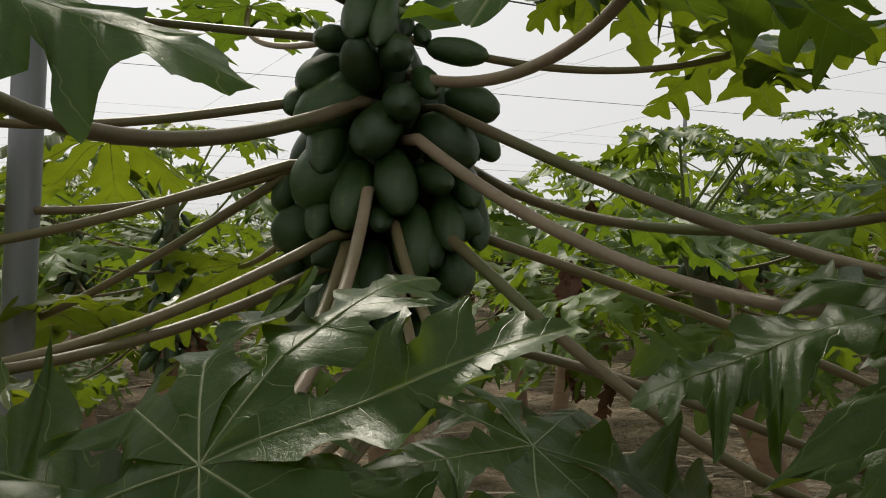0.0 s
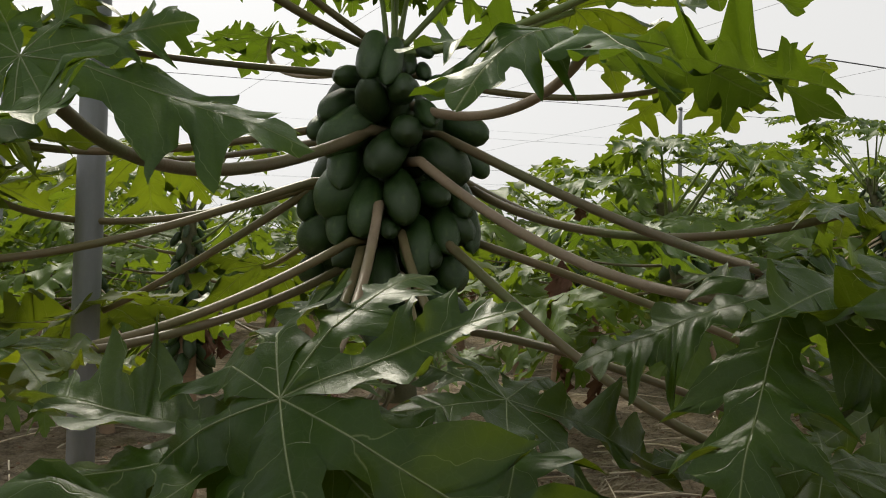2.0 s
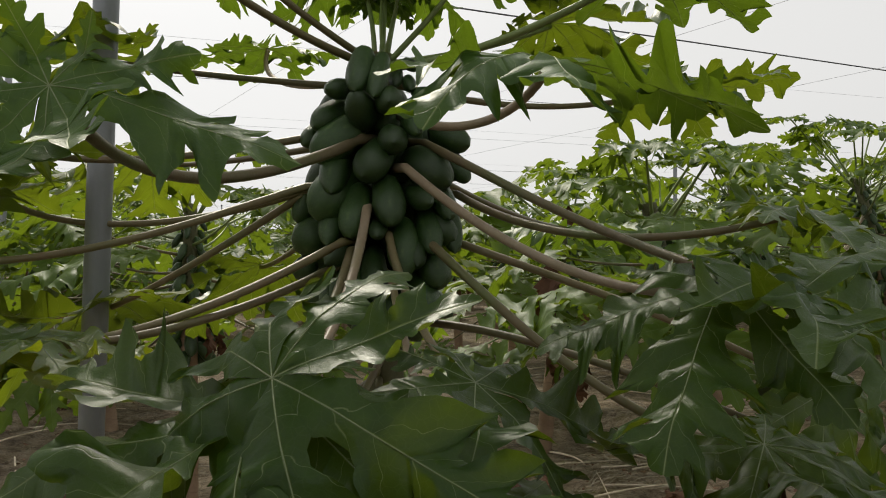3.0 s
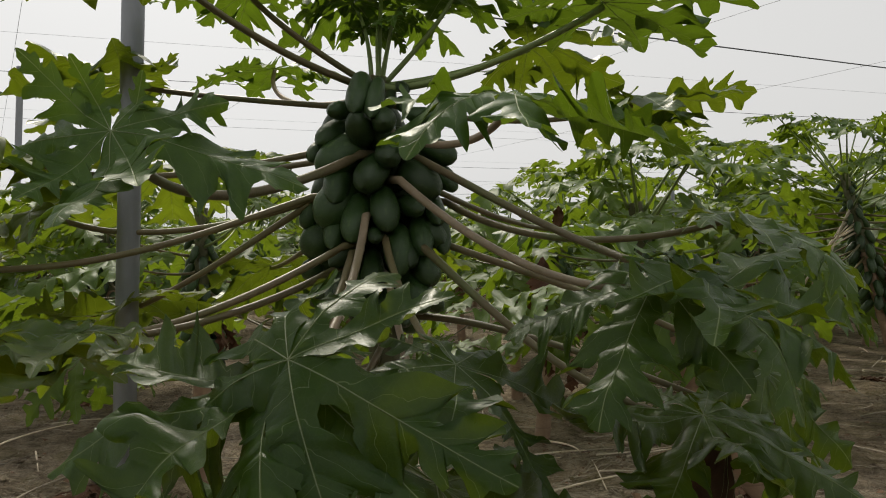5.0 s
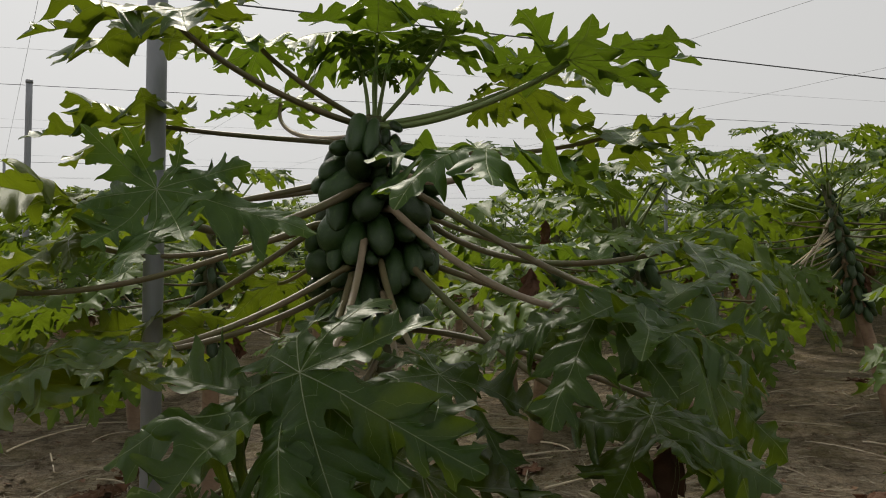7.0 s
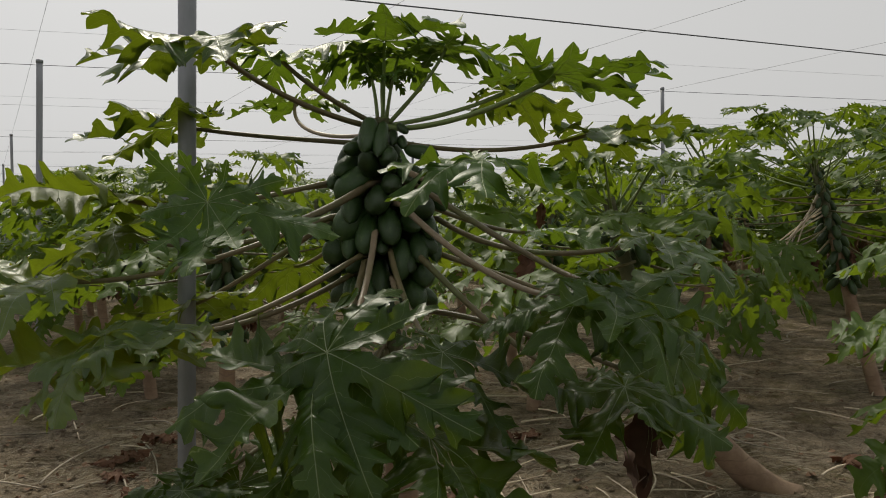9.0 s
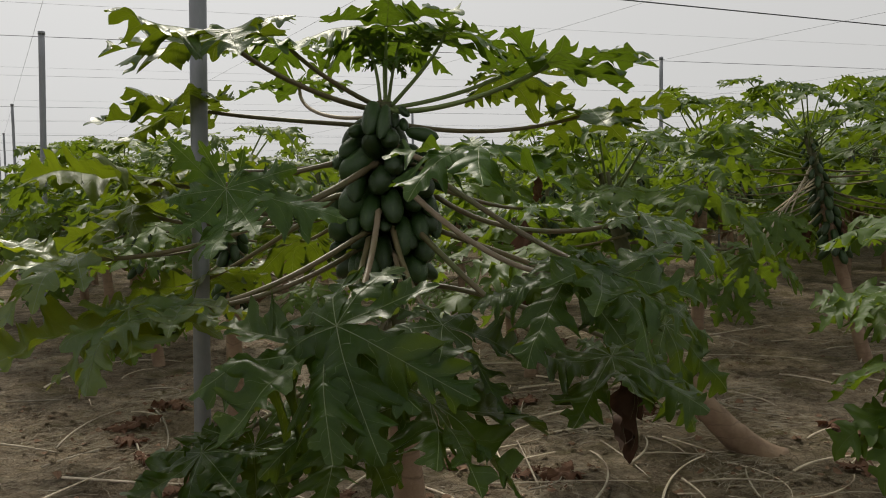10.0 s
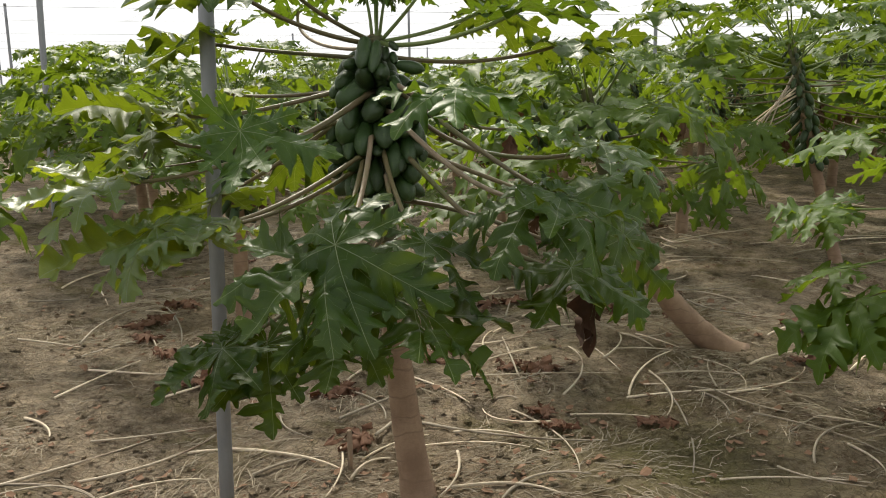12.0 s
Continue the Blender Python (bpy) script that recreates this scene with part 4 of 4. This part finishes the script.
def near_tree(seed, base, height, lean, n_leaf=30, n_fruit=26, dry=2, extra=(), label=TREE_LABEL, reach=1.0, bow=0.0, kink=0.42, girth=0.072, fruit_span=0.75, old_stalks=0, dead=(), bare=0.0):
    """A tree whose leaves, stalks and fruit are parts of their own."""
    rng = random.Random(seed)
    ob = thing("papaya_tree", on_ground(*base, -0.02), label, "tree", "papaya trees")
    mid = Vector((lean[0] * 0.45 + bow, lean[1] * 0.45, height * kink))
    part("trunk", trunk_mesh([mid.normalized() * -0.15, mid, Vector((lean[0], lean[1], height + 0.03))], (girth, 0.04), seed, sides=12, steps=36), ob, "pale ringed trunk")
    for start, bend, centre, way, size, age in crown_plan(rng, height, n_leaf, lean, reach):
        if centre.z < bare:
            continue
        b = part("leaf", rng.choice(NEAR_BLADES), ob, m=frame_of(centre, way, rng.uniform(-18, 18), size))
        s = part("petiole", stalk_mesh((start, bend, centre), 0.010, 0.006, PETIOLE_GREEN if age < 0.5 else PETIOLE, 8, 6), b)
        s.matrix_parent_inverse = (ob.matrix_basis @ b.matrix_basis).inverted() @ ob.matrix_basis
    for start, bend, centre, way, size in extra:
        b = part("leaf", rng.choice(NEAR_BLADES), ob, m=frame_of(Vector(centre) - ob.location, way, 0, size))
        s = part("petiole", stalk_mesh((Vector(start) - ob.location, Vector(bend) - ob.location, Vector(centre) - ob.location), 0.010, 0.006, PETIOLE_GREEN, 10, 6), b)
        s.matrix_parent_inverse = (ob.matrix_basis @ b.matrix_basis).inverted() @ ob.matrix_basis
    for stem, tip, w in fruit_plan(rng, height, n_fruit, lean, fruit_span):
        part("papaya_fruit", rng.choice(FRUITS_FAR), ob, m=fruit_pose(stem, tip, w))
    for i in range(old_stalks):
        # bare stalks that hang down from the trunk
        s = Vector((lean[0], lean[1], height)) * (0.86 - 0.015 * i) + Vector((-0.05, -0.04, 0))
        e = s + Vector((-0.34 - 0.07 * i, -0.14 + 0.09 * (i % 3), -0.86 + 0.05 * i + 0.04 * (i % 2)))
        part("bare_stalk", stalk_mesh((s, s.lerp(e, 0.5) + Vector((-0.06, 0, 0.05)), e), 0.009, 0.007, STRAW, 8, 6), ob, "pale bare leaf stalk hanging down")
    for x, y, z, size in dead:
        part("dead_leaf", rng.choice(DRY_BLADES), ob, "withered brown leaf hanging limp", frame_of(Vector((x, y, z)) - ob.location, (0.05, -0.05, -1), rng.uniform(0, 360), size))
    for i in range(dry):
        a = rng.uniform(0, 6.28)
        out = Vector((math.cos(a), math.sin(a), 0))
        p = Vector((lean[0], lean[1], height)) * 0.62 + out * rng.uniform(0.12, 0.2)
        part("dead_leaf", rng.choice(DRY_BLADES), ob, "withered brown leaf hanging limp", frame_of(p, (out.x * 0.1, out.y * 0.1, -1), rng.uniform(0, 360), rng.uniform(0.18, 0.26)))
    return ob


near_tree(21, (2.06, 4.03), 1.86, (-1.02, -0.05), 26, 12, 0, fruit_span=0.24, reach=0.85, label="papaya tree that leans far over, with small fruit", bow=-0.26, kink=0.225, girth=0.112, bare=1.06, dead=((0.61, 3.9, 1.83, 0.16), (0.52, 3.9, 1.55, 0.31), (0.71, 3.9, 1.01, 0.19), (0.50, 3.9, 1.05, 0.16)))
near_tree(22, (-1.62, 4.62), 1.85, (0.0, 0.0), 22, 38, 2, fruit_span=0.85)
near_tree(23, (-3.12, 7.0), 1.85, (-0.25, 0.1), 32, 26, 2)
near_tree(24, (4.03, 6.77), 2.3, (-0.52, 0.25), 38, 46, 3, reach=1.4, label="tall papaya tree with a long column of green fruit", fruit_span=1.15, old_stalks=7)
near_tree(25, (0.62, 8.6), 1.9, (-0.1, 0.0), 32, 26, 3)
near_tree(26, (3.3, 2.6), 1.75, (-0.2, 0.1), 18, 20, 1, extra=(
    ((3.15, 2.7, 1.45), (2.75, 2.6, 1.12), (2.10, 2.5, 1.22), (-0.95, -0.1, -0.12), 0.34),
    ((3.2, 2.6, 1.2), (2.9, 2.4, 0.9), (2.29, 2.3, 0.70), (-0.65, -0.45, -0.35), 0.46),
    ((3.2, 2.7, 1.2), (2.8, 2.6, 0.95), (2.22, 2.6, 0.86), (-0.85, 0.2, -0.30), 0.36)))
near_tree(27, (4.4, 12.0), 2.3, (-0.3, 0.1), 32, 30, 2)


def far_tree(seed):
    """A tree for the distance: trunk, crown and fruit, each one mesh."""
    rng = random.Random(seed)
    height = rng.uniform(1.7, 2.05)
    lean = (rng.uniform(-0.45, 0.05), rng.uniform(-0.1, 0.2))
    ob = thing("papaya_tree", (0, 0, 0), TREE_LABEL, "tree", "papaya trees")
    part("trunk", trunk_mesh([Vector((0, 0, -0.1)), Vector((lean[0] * 0.45, lean[1] * 0.45, height * 0.45)), Vector((lean[0], lean[1], height + 0.03))], (0.07, 0.04), seed, sides=9, steps=16), ob, "pale ringed trunk")
    leaves, stalks = [], []
    for start, bend, centre, way, size, age in crown_plan(rng, height, 32, lean):
        v, f, uv, _ = rng.choice(FAR_BLADES)
        m = frame_of(centre, way, rng.uniform(-20, 20), size)
        leaves.append(([m @ p for p in v], f, uv, 0))
        v, f = tube(curve_points((start, bend, centre), 5), [0.010, 0.009, 0.008, 0.007, 0.006, 0.006], 5, cap=False)
        stalks.append((v, f, None, 1))
    v, f, uv, fm = joined(leaves + stalks)
    part("crown", mesh_from("crown", v, f, [LEAF_FAR, PETIOLE_GREEN], uv, face_mats=fm), ob)
    pieces = []
    for stem, tip, w in fruit_plan(rng, height, 28, lean):
        me = rng.choice(FRUITS_FAR)
        m = fruit_pose(stem, tip, w)
        pieces.append(([m @ p.co for p in me.vertices], [tuple(q.vertices) for q in me.polygons], None, 0))
    v, f, uv, fm = joined(pieces)
    tagged(part("fruit_column", mesh_from("fruit_column", v, f, [FRUIT], uv), ob, "dark green fruit round the trunk"), kind="stuff")
    dry = []
    for i in range(3):
        a = rng.uniform(0, 6.28)
        p = Vector((lean[0], lean[1], height)) * 0.6 + Vector((math.cos(a), math.sin(a), 0)) * 0.2
        me = rng.choice(DRY_BLADES)
        m = frame_of(p, (0.1 * math.cos(a), 0.1 * math.sin(a), -1), rng.uniform(0, 360), 0.3)
        dry.append(([m @ q.co for q in me.vertices], [tuple(q.vertices) for q in me.polygons], None, 0))
    v, f, uv, fm = joined(dry)
    tagged(part("dead_foliage", mesh_from("dead_foliage", v, f, [LEAF_DRY], uv), ob, "withered brown leaves hanging limp"), kind="stuff")
    return ob


VARIANTS = [far_tree(60 + i) for i in range(5)]
taken = [(0.0, 1.7), (2.24, 4.03), (-1.62, 4.62), (-3.12, 7.0), (4.03, 6.77), (0.62, 8.6), (3.3, 2.6), (4.4, 12.0)]
rng = random.Random(77)
spots = []
for i in range(-14, 22):
    for j in range(-12, 26):
        x = 0.0 + 2.02 * i - 1.3 * j + rng.uniform(-0.25, 0.25)
        y = 1.7 + 2.55 * i + 2.25 * j + rng.uniform(-0.25, 0.25)
        turn, big = rng.uniform(0, 360), rng.uniform(0.98, 1.2)
        if min(math.hypot(x - a, y - b) for a, b in taken) < 1.6:
            continue
        # the orchard as far as one sees between the crowns, and a little behind the path
        if x > 0.2 * y + 0.8:
            big *= 1.2
        if (y > 4.0 and y < 40 and abs(x) < 0.57 * y + 2.5) or (-0.5 < y <= 4.0 and 3.4 < abs(x) < 8) or (-10 < y < -4.5 and abs(x) < 8):
            spots.append((x, y, turn, big))
for k, (x, y, turn, big) in enumerate(spots):
    m = Matrix.Translation(on_ground(x, y)) @ Matrix.Rotation(radians(turn), 4, "Z") @ Matrix.Scale(big, 4)
    if k < len(VARIANTS):
        VARIANTS[k].matrix_basis = m
    else:
        src = VARIANTS[k % len(VARIANTS)]
        ob = copy_thing(src, m)
        ob.matrix_basis = m


# ---- litter on the ground ----
STICKS = {}


def stick_mesh(length, bow, seed):
    key = (round(length, 1), round(bow, 2), seed)
    if key not in STICKS:
        rng = random.Random(seed + int(length * 100))
        c = [Vector((0, 0, 0)), Vector((length * 0.35, bow * 1.1, rng.uniform(0, 0.02))), Vector((length * 0.7, bow * 1.3, rng.uniform(0, 0.03))), Vector((length, 0, 0))]
        pts = curve_points(c, 10)
        thick = rng.uniform(0.0034, 0.0068)
        v, f = tube(pts, [thick * (1.5 - 0.8 * i / 10) for i in range(11)], 7, rng, 0.06)
        STICKS[key] = mesh_from("dry_petiole", v, f, [STRAW])
    return STICKS[key]


def stick(x0, y0, x1, y1, bow, seed=1, lift=0.008):
    a, b = on_ground(x0, y0, lift), on_ground(x1, y1, lift)
    d = b - a
    ob = new("dry_petiole", stick_mesh(d.length, bow, seed))
    rise = math.atan2(d.z, math.hypot(d.x, d.y))
    ob.matrix_basis = Matrix.Translation(a) @ Matrix.Rotation(math.atan2(d.y, d.x), 4, "Z") @ Matrix.Rotation(-rise, 4, "Y")
    return tagged(ob, "dry straw-coloured papaya leaf stalk lying on the soil", "stick", "fallen leaf stalks")


stick(1.45, 3.08, 1.33, 1.95, 0.06)
stick(1.19, 2.98, 2.09, 3.00, 0.05)
stick(1.44, 1.88, 2.12, 1.81, 0.03)
stick(1.77, 3.72, 1.92, 3.03, 0.12)
stick(1.25, 3.87, 1.66, 3.82, 0.02)
stick(0.88, 4.65, 1.22, 3.40, 0.03)
stick(0.81, 2.66, 1.29, 2.64, 0.02)
stick(0.48, 2.80, 0.77, 1.87, 0.10)
stick(-0.04, 2.52, 0.97, 2.31, -0.12)
stick(-0.51, 3.09, -0.25, 2.60, 0.06)
stick(-1.08, 2.27, -0.41, 2.02, 0.06)
stick(-1.54, 1.65, -1.03, 1.96, 0.06)
stick(-0.46, 2.27, -0.45, 1.72, 0.05)
stick(-2.37, 2.61, -2.07, 2.30, 0.05)
stick(1.98, 2.44, 2.61, 2.90, 0.04)
stick(2.17, 2.62, 2.46, 2.40, 0.03)
stick(1.37, 4.20, 1.58, 3.81, 0.03)
stick(-1.00, 3.25, -0.74, 3.09, 0.02)
stick(-0.33, 2.16, 0.01, 2.38, 0.04)
stick(-0.36, 1.96, -0.18, 2.16, 0.05)
stick(0.10, 1.77, 0.68, 1.67, 0.08)
stick(0.17, 2.16, 0.10, 1.67, 0.05)
stick(1.77, 3.08, 1.86, 3.63, 0.03)
stick(1.64, 2.98, 1.73, 2.71, 0.04)
stick(2.20, 2.24, 2.27, 1.97, 0.03)
stick(1.33, 3.18, 1.73, 3.08, 0.02)
stick(1.45, 3.40, 2.03, 3.26, 0.03)
stick(0.40, 2.98, 0.52, 2.89, 0.02)
stick(0.70, 3.27, 0.71, 2.98, 0.03)
stick(0.45, 3.52, 0.81, 3.31, 0.04)
stick(-0.16, 2.23, 0.67, 2.16, 0.10)
stick(-0.87, 1.96, -0.57, 2.16, 0.05)
stick(-1.28, 2.23, -0.82, 2.23, 0.03)
stick(-2.43, 5.08, -1.98, 4.14, 0.05)
stick(-2.23, 4.22, -2.02, 3.77, 0.01)
stick(-2.68, 3.78, -2.24, 4.25, 0.02)
stick(2.52, 8.17, 3.92, 9.15, 0.05)
stick(2.39, 7.29, 3.57, 6.79, 0.06)
stick(2.26, 5.58, 2.61, 5.06, 0.05)
stick(2.91, 6.02, 3.42, 5.55, 0.04)
stick(2.91, 8.98, 3.21, 7.77, 0.05)
stick(4.30, 9.87, 5.01, 9.33, 0.04)
stick(2.60, 3.62, 3.22, 4.00, 0.04)
stick(2.63, 2.79, 2.35, 2.17, 0.03)
rng = random.Random(5)
made = 0
while made < 250:
    x, y = rng.uniform(-4.5, 7.5), 1.6 + 11 * rng.random() ** 1.3
    if abs(x - 0.2) > 0.58 * (y + 2.1) + 0.3:
        continue
    if x < -0.4 and rng.random() < 0.72 or x > 0 and y < 2.9 and rng.random() < 0.5:
        continue
    length, a, bow = rng.uniform(0.3, 1.0), rng.gauss(0.35, 0.8), rng.choice((0.0, 0.04, 0.08, 0.14, -0.06, -0.12))
    length = round(length, 1)
    stick(x, y, x + length * math.cos(a), y + length * math.sin(a), bow, rng.randrange(4), rng.uniform(0.006, 0.03))
    made += 1

CLUMPS = [blade_mesh("dry_leaf", LEAF_DRY, seed=400 + i, detail=1, lobes=7, droop=0.2, fold=0.9, crumple=0.45, wave=0.3, edge=EDGE_FAR) for i in range(4)]


def dry_leaf(x, y, size):
    ob = new("dry_leaf", rng.choice(CLUMPS))
    a = rng.uniform(0, 6.28)
    ob.matrix_basis = Matrix.Translation(on_ground(x, y, 0.035)) @ Matrix.Rotation(a, 4, "Z") @ Matrix.Diagonal((size, size * 0.8, size * 0.55, 1))
    return tagged(ob, "withered brown papaya leaf crumpled on the soil", "dead leaf", "fallen dead leaves")


dry_leaf(-2.38, 4.62, 0.30)
dry_leaf(-0.67, 3.11, 0.26)
dry_leaf(-0.35, 2.34, 0.24)
dry_leaf(0.69, 3.46, 0.30)
dry_leaf(1.27, 2.52, 0.18)
dry_leaf(0.71, 2.46, 0.16)
dry_leaf(2.53, 3.62, 0.20)
dry_leaf(-1.02, 4.60, 0.26)
dry_leaf(1.46, 5.03, 0.24)
dry_leaf(-0.06, 3.75, 0.22)
dry_leaf(-2.32, 4.22, 0.22)
dry_leaf(-0.60, 3.09, 0.20)
dry_leaf(0.51, 3.52, 0.16)
dry_leaf(0.41, 5.11, 0.25)
for i in range(26):
    y = rng.uniform(2.5, 11)
    dry_leaf(rng.uniform(-0.5, 0.5) * (y + 2) + 0.3, y, rng.uniform(0.14, 0.26))

# a short stake in front of the trunk
stake = new("wooden_stake", None)
stake.location = on_ground(-0.38, 2.07)
tagged(stake, "short weathered wooden stake driven into the soil", "stake")
v, f = tube([Vector((0, 0, -0.05)), Vector((0.004, 0, 0.1)), Vector((0.002, 0.004, 0.2)), Vector((0.004, 0.004, 0.208))], [0.014, 0.014, 0.0135, 0.009], 10, rng, 0.05)
part("shaft", mesh_from("shaft", v, f, [WOOD]), stake)

# straw and leaf fibres trodden into the soil
sv, sf = [], []
nrng = np.random.default_rng(9)
for k in range(27000):
    y = 0.9 + 9.0 * nrng.random() ** 1.35
    x = 0.2 + (nrng.random() * 2 - 1) * (0.58 * (y + 2.0) + 0.3)
    dense = noise.noise(Vector((x * 1.1, y * 1.1, 4.4))) + 0.5 * noise.noise(Vector((x * 3.7, y * 3.7, 2.4)))
    if dense < 0.06 and nrng.random() < 0.9 or y < 3.0 and nrng.random() < 0.5:
        continue
    a = 6.28 * noise.noise(Vector((x * 0.6, y * 0.6, 9.9))) + (nrng.random() - 0.5) * 1.6
    ln, wd = 0.04 + 0.22 * nrng.random() ** 2, 0.0008 + 0.0018 * nrng.random()
    c, s = math.cos(a), math.sin(a)
    n = len(sv)
    z0, z1 = ground_height(x, y) + 0.003, ground_height(x + c * ln, y + s * ln) + 0.003 + 0.02 * nrng.random() ** 3
    b = (nrng.random() - 0.5) * 0.04
    for t, z in ((0, z0), (0.5, (z0 + z1) / 2 + 0.006), (1, z1)):
        px_, py_ = x + c * ln * t - s * b * 4 * t * (1 - t), y + s * ln * t + c * b * 4 * t * (1 - t)
        sv += [(px_ - s * wd, py_ + c * wd, z), (px_ + s * wd, py_ - c * wd, z), (px_, py_, z + wd)]
    for q in (n, n + 3):
        sf += [(q, q + 2, q + 5, q + 3), (q + 2, q + 1, q + 4, q + 5)]
tagged(new("straw_litter", mesh_from("straw_litter", sv, sf, [LITTER], smooth=False)), "thin straw and dry fibres scattered on the soil", "litter", kind="stuff")

# crumbs and clods of soil
cv, cf = [], []
for k in range(5200):
    y = 0.9 + 8.0 * nrng.random() ** 1.5
    x = 0.2 + (nrng.random() * 2 - 1) * (0.58 * (y + 2.0) + 0.3)
    if noise.noise(Vector((x * 0.9, y * 0.9, 8.8))) < -0.1 and nrng.random() < 0.8:
        continue
    r = 0.006 + 0.022 * nrng.random() ** 3
    p = on_ground(x, y, r * 0.25)
    n = len(cv)
    turn = nrng.random() * 6.28
    cv.append(p + Vector((0, 0, r * (0.6 + 0.5 * nrng.random()))))
    for ring, (h, q) in enumerate(((0.35, 0.85), (-0.6, 1.0))):
        for s in range(6):
            a = turn + s * 1.047 + ring * 0.5
            w = r * q * (0.75 + 0.55 * nrng.random())
            cv.append(p + Vector((w * math.cos(a), w * math.sin(a), h * r * (0.7 + 0.6 * nrng.random()))))
    for s in range(6):
        t = (s + 1) % 6
        cf.append((n, n + 1 + s, n + 1 + t))
        cf.append((n + 1 + s, n + 7 + s, n + 7 + t, n + 1 + t))
tagged(new("soil_clods", mesh_from("soil_clods", cv, cf, [SOIL], smooth=False)), "small brown clods and crumbs of dry soil", "soil", kind="stuff")

# crumbled brown leaf scraps
fv, ff = [], []
for k in range(3200):
    y = 1.0 + 8.5 * nrng.random() ** 1.5
    x = 0.2 + (nrng.random() * 2 - 1) * (0.58 * (y + 2.0) + 0.3)
    if noise.noise(Vector((x * 1.4, y * 1.4, 6.1))) < 0.05 and nrng.random() < 0.85:
        continue
    r, a = 0.008 + 0.03 * nrng.random() ** 2, nrng.random() * 6.28
    p, n = on_ground(x, y, 0.006), len(fv)
    for s in range(5):
        t = a + s * 1.257
        q = r * (0.5 + 0.7 * nrng.random())
        fv.append(p + Vector((q * math.cos(t), q * math.sin(t), r * (nrng.random() - 0.2) * 0.9)))
    fv.append(p + Vector((0, 0, r * 0.5 * nrng.random())))
    ff += [(n + s, n + (s + 1) % 5, n + 5) for s in range(5)]
tagged(new("leaf_scraps", mesh_from("leaf_scraps", fv, ff, [LEAF_DRY], smooth=False)), "crumbled brown scraps of dead leaves on the soil", "litter", kind="stuff")
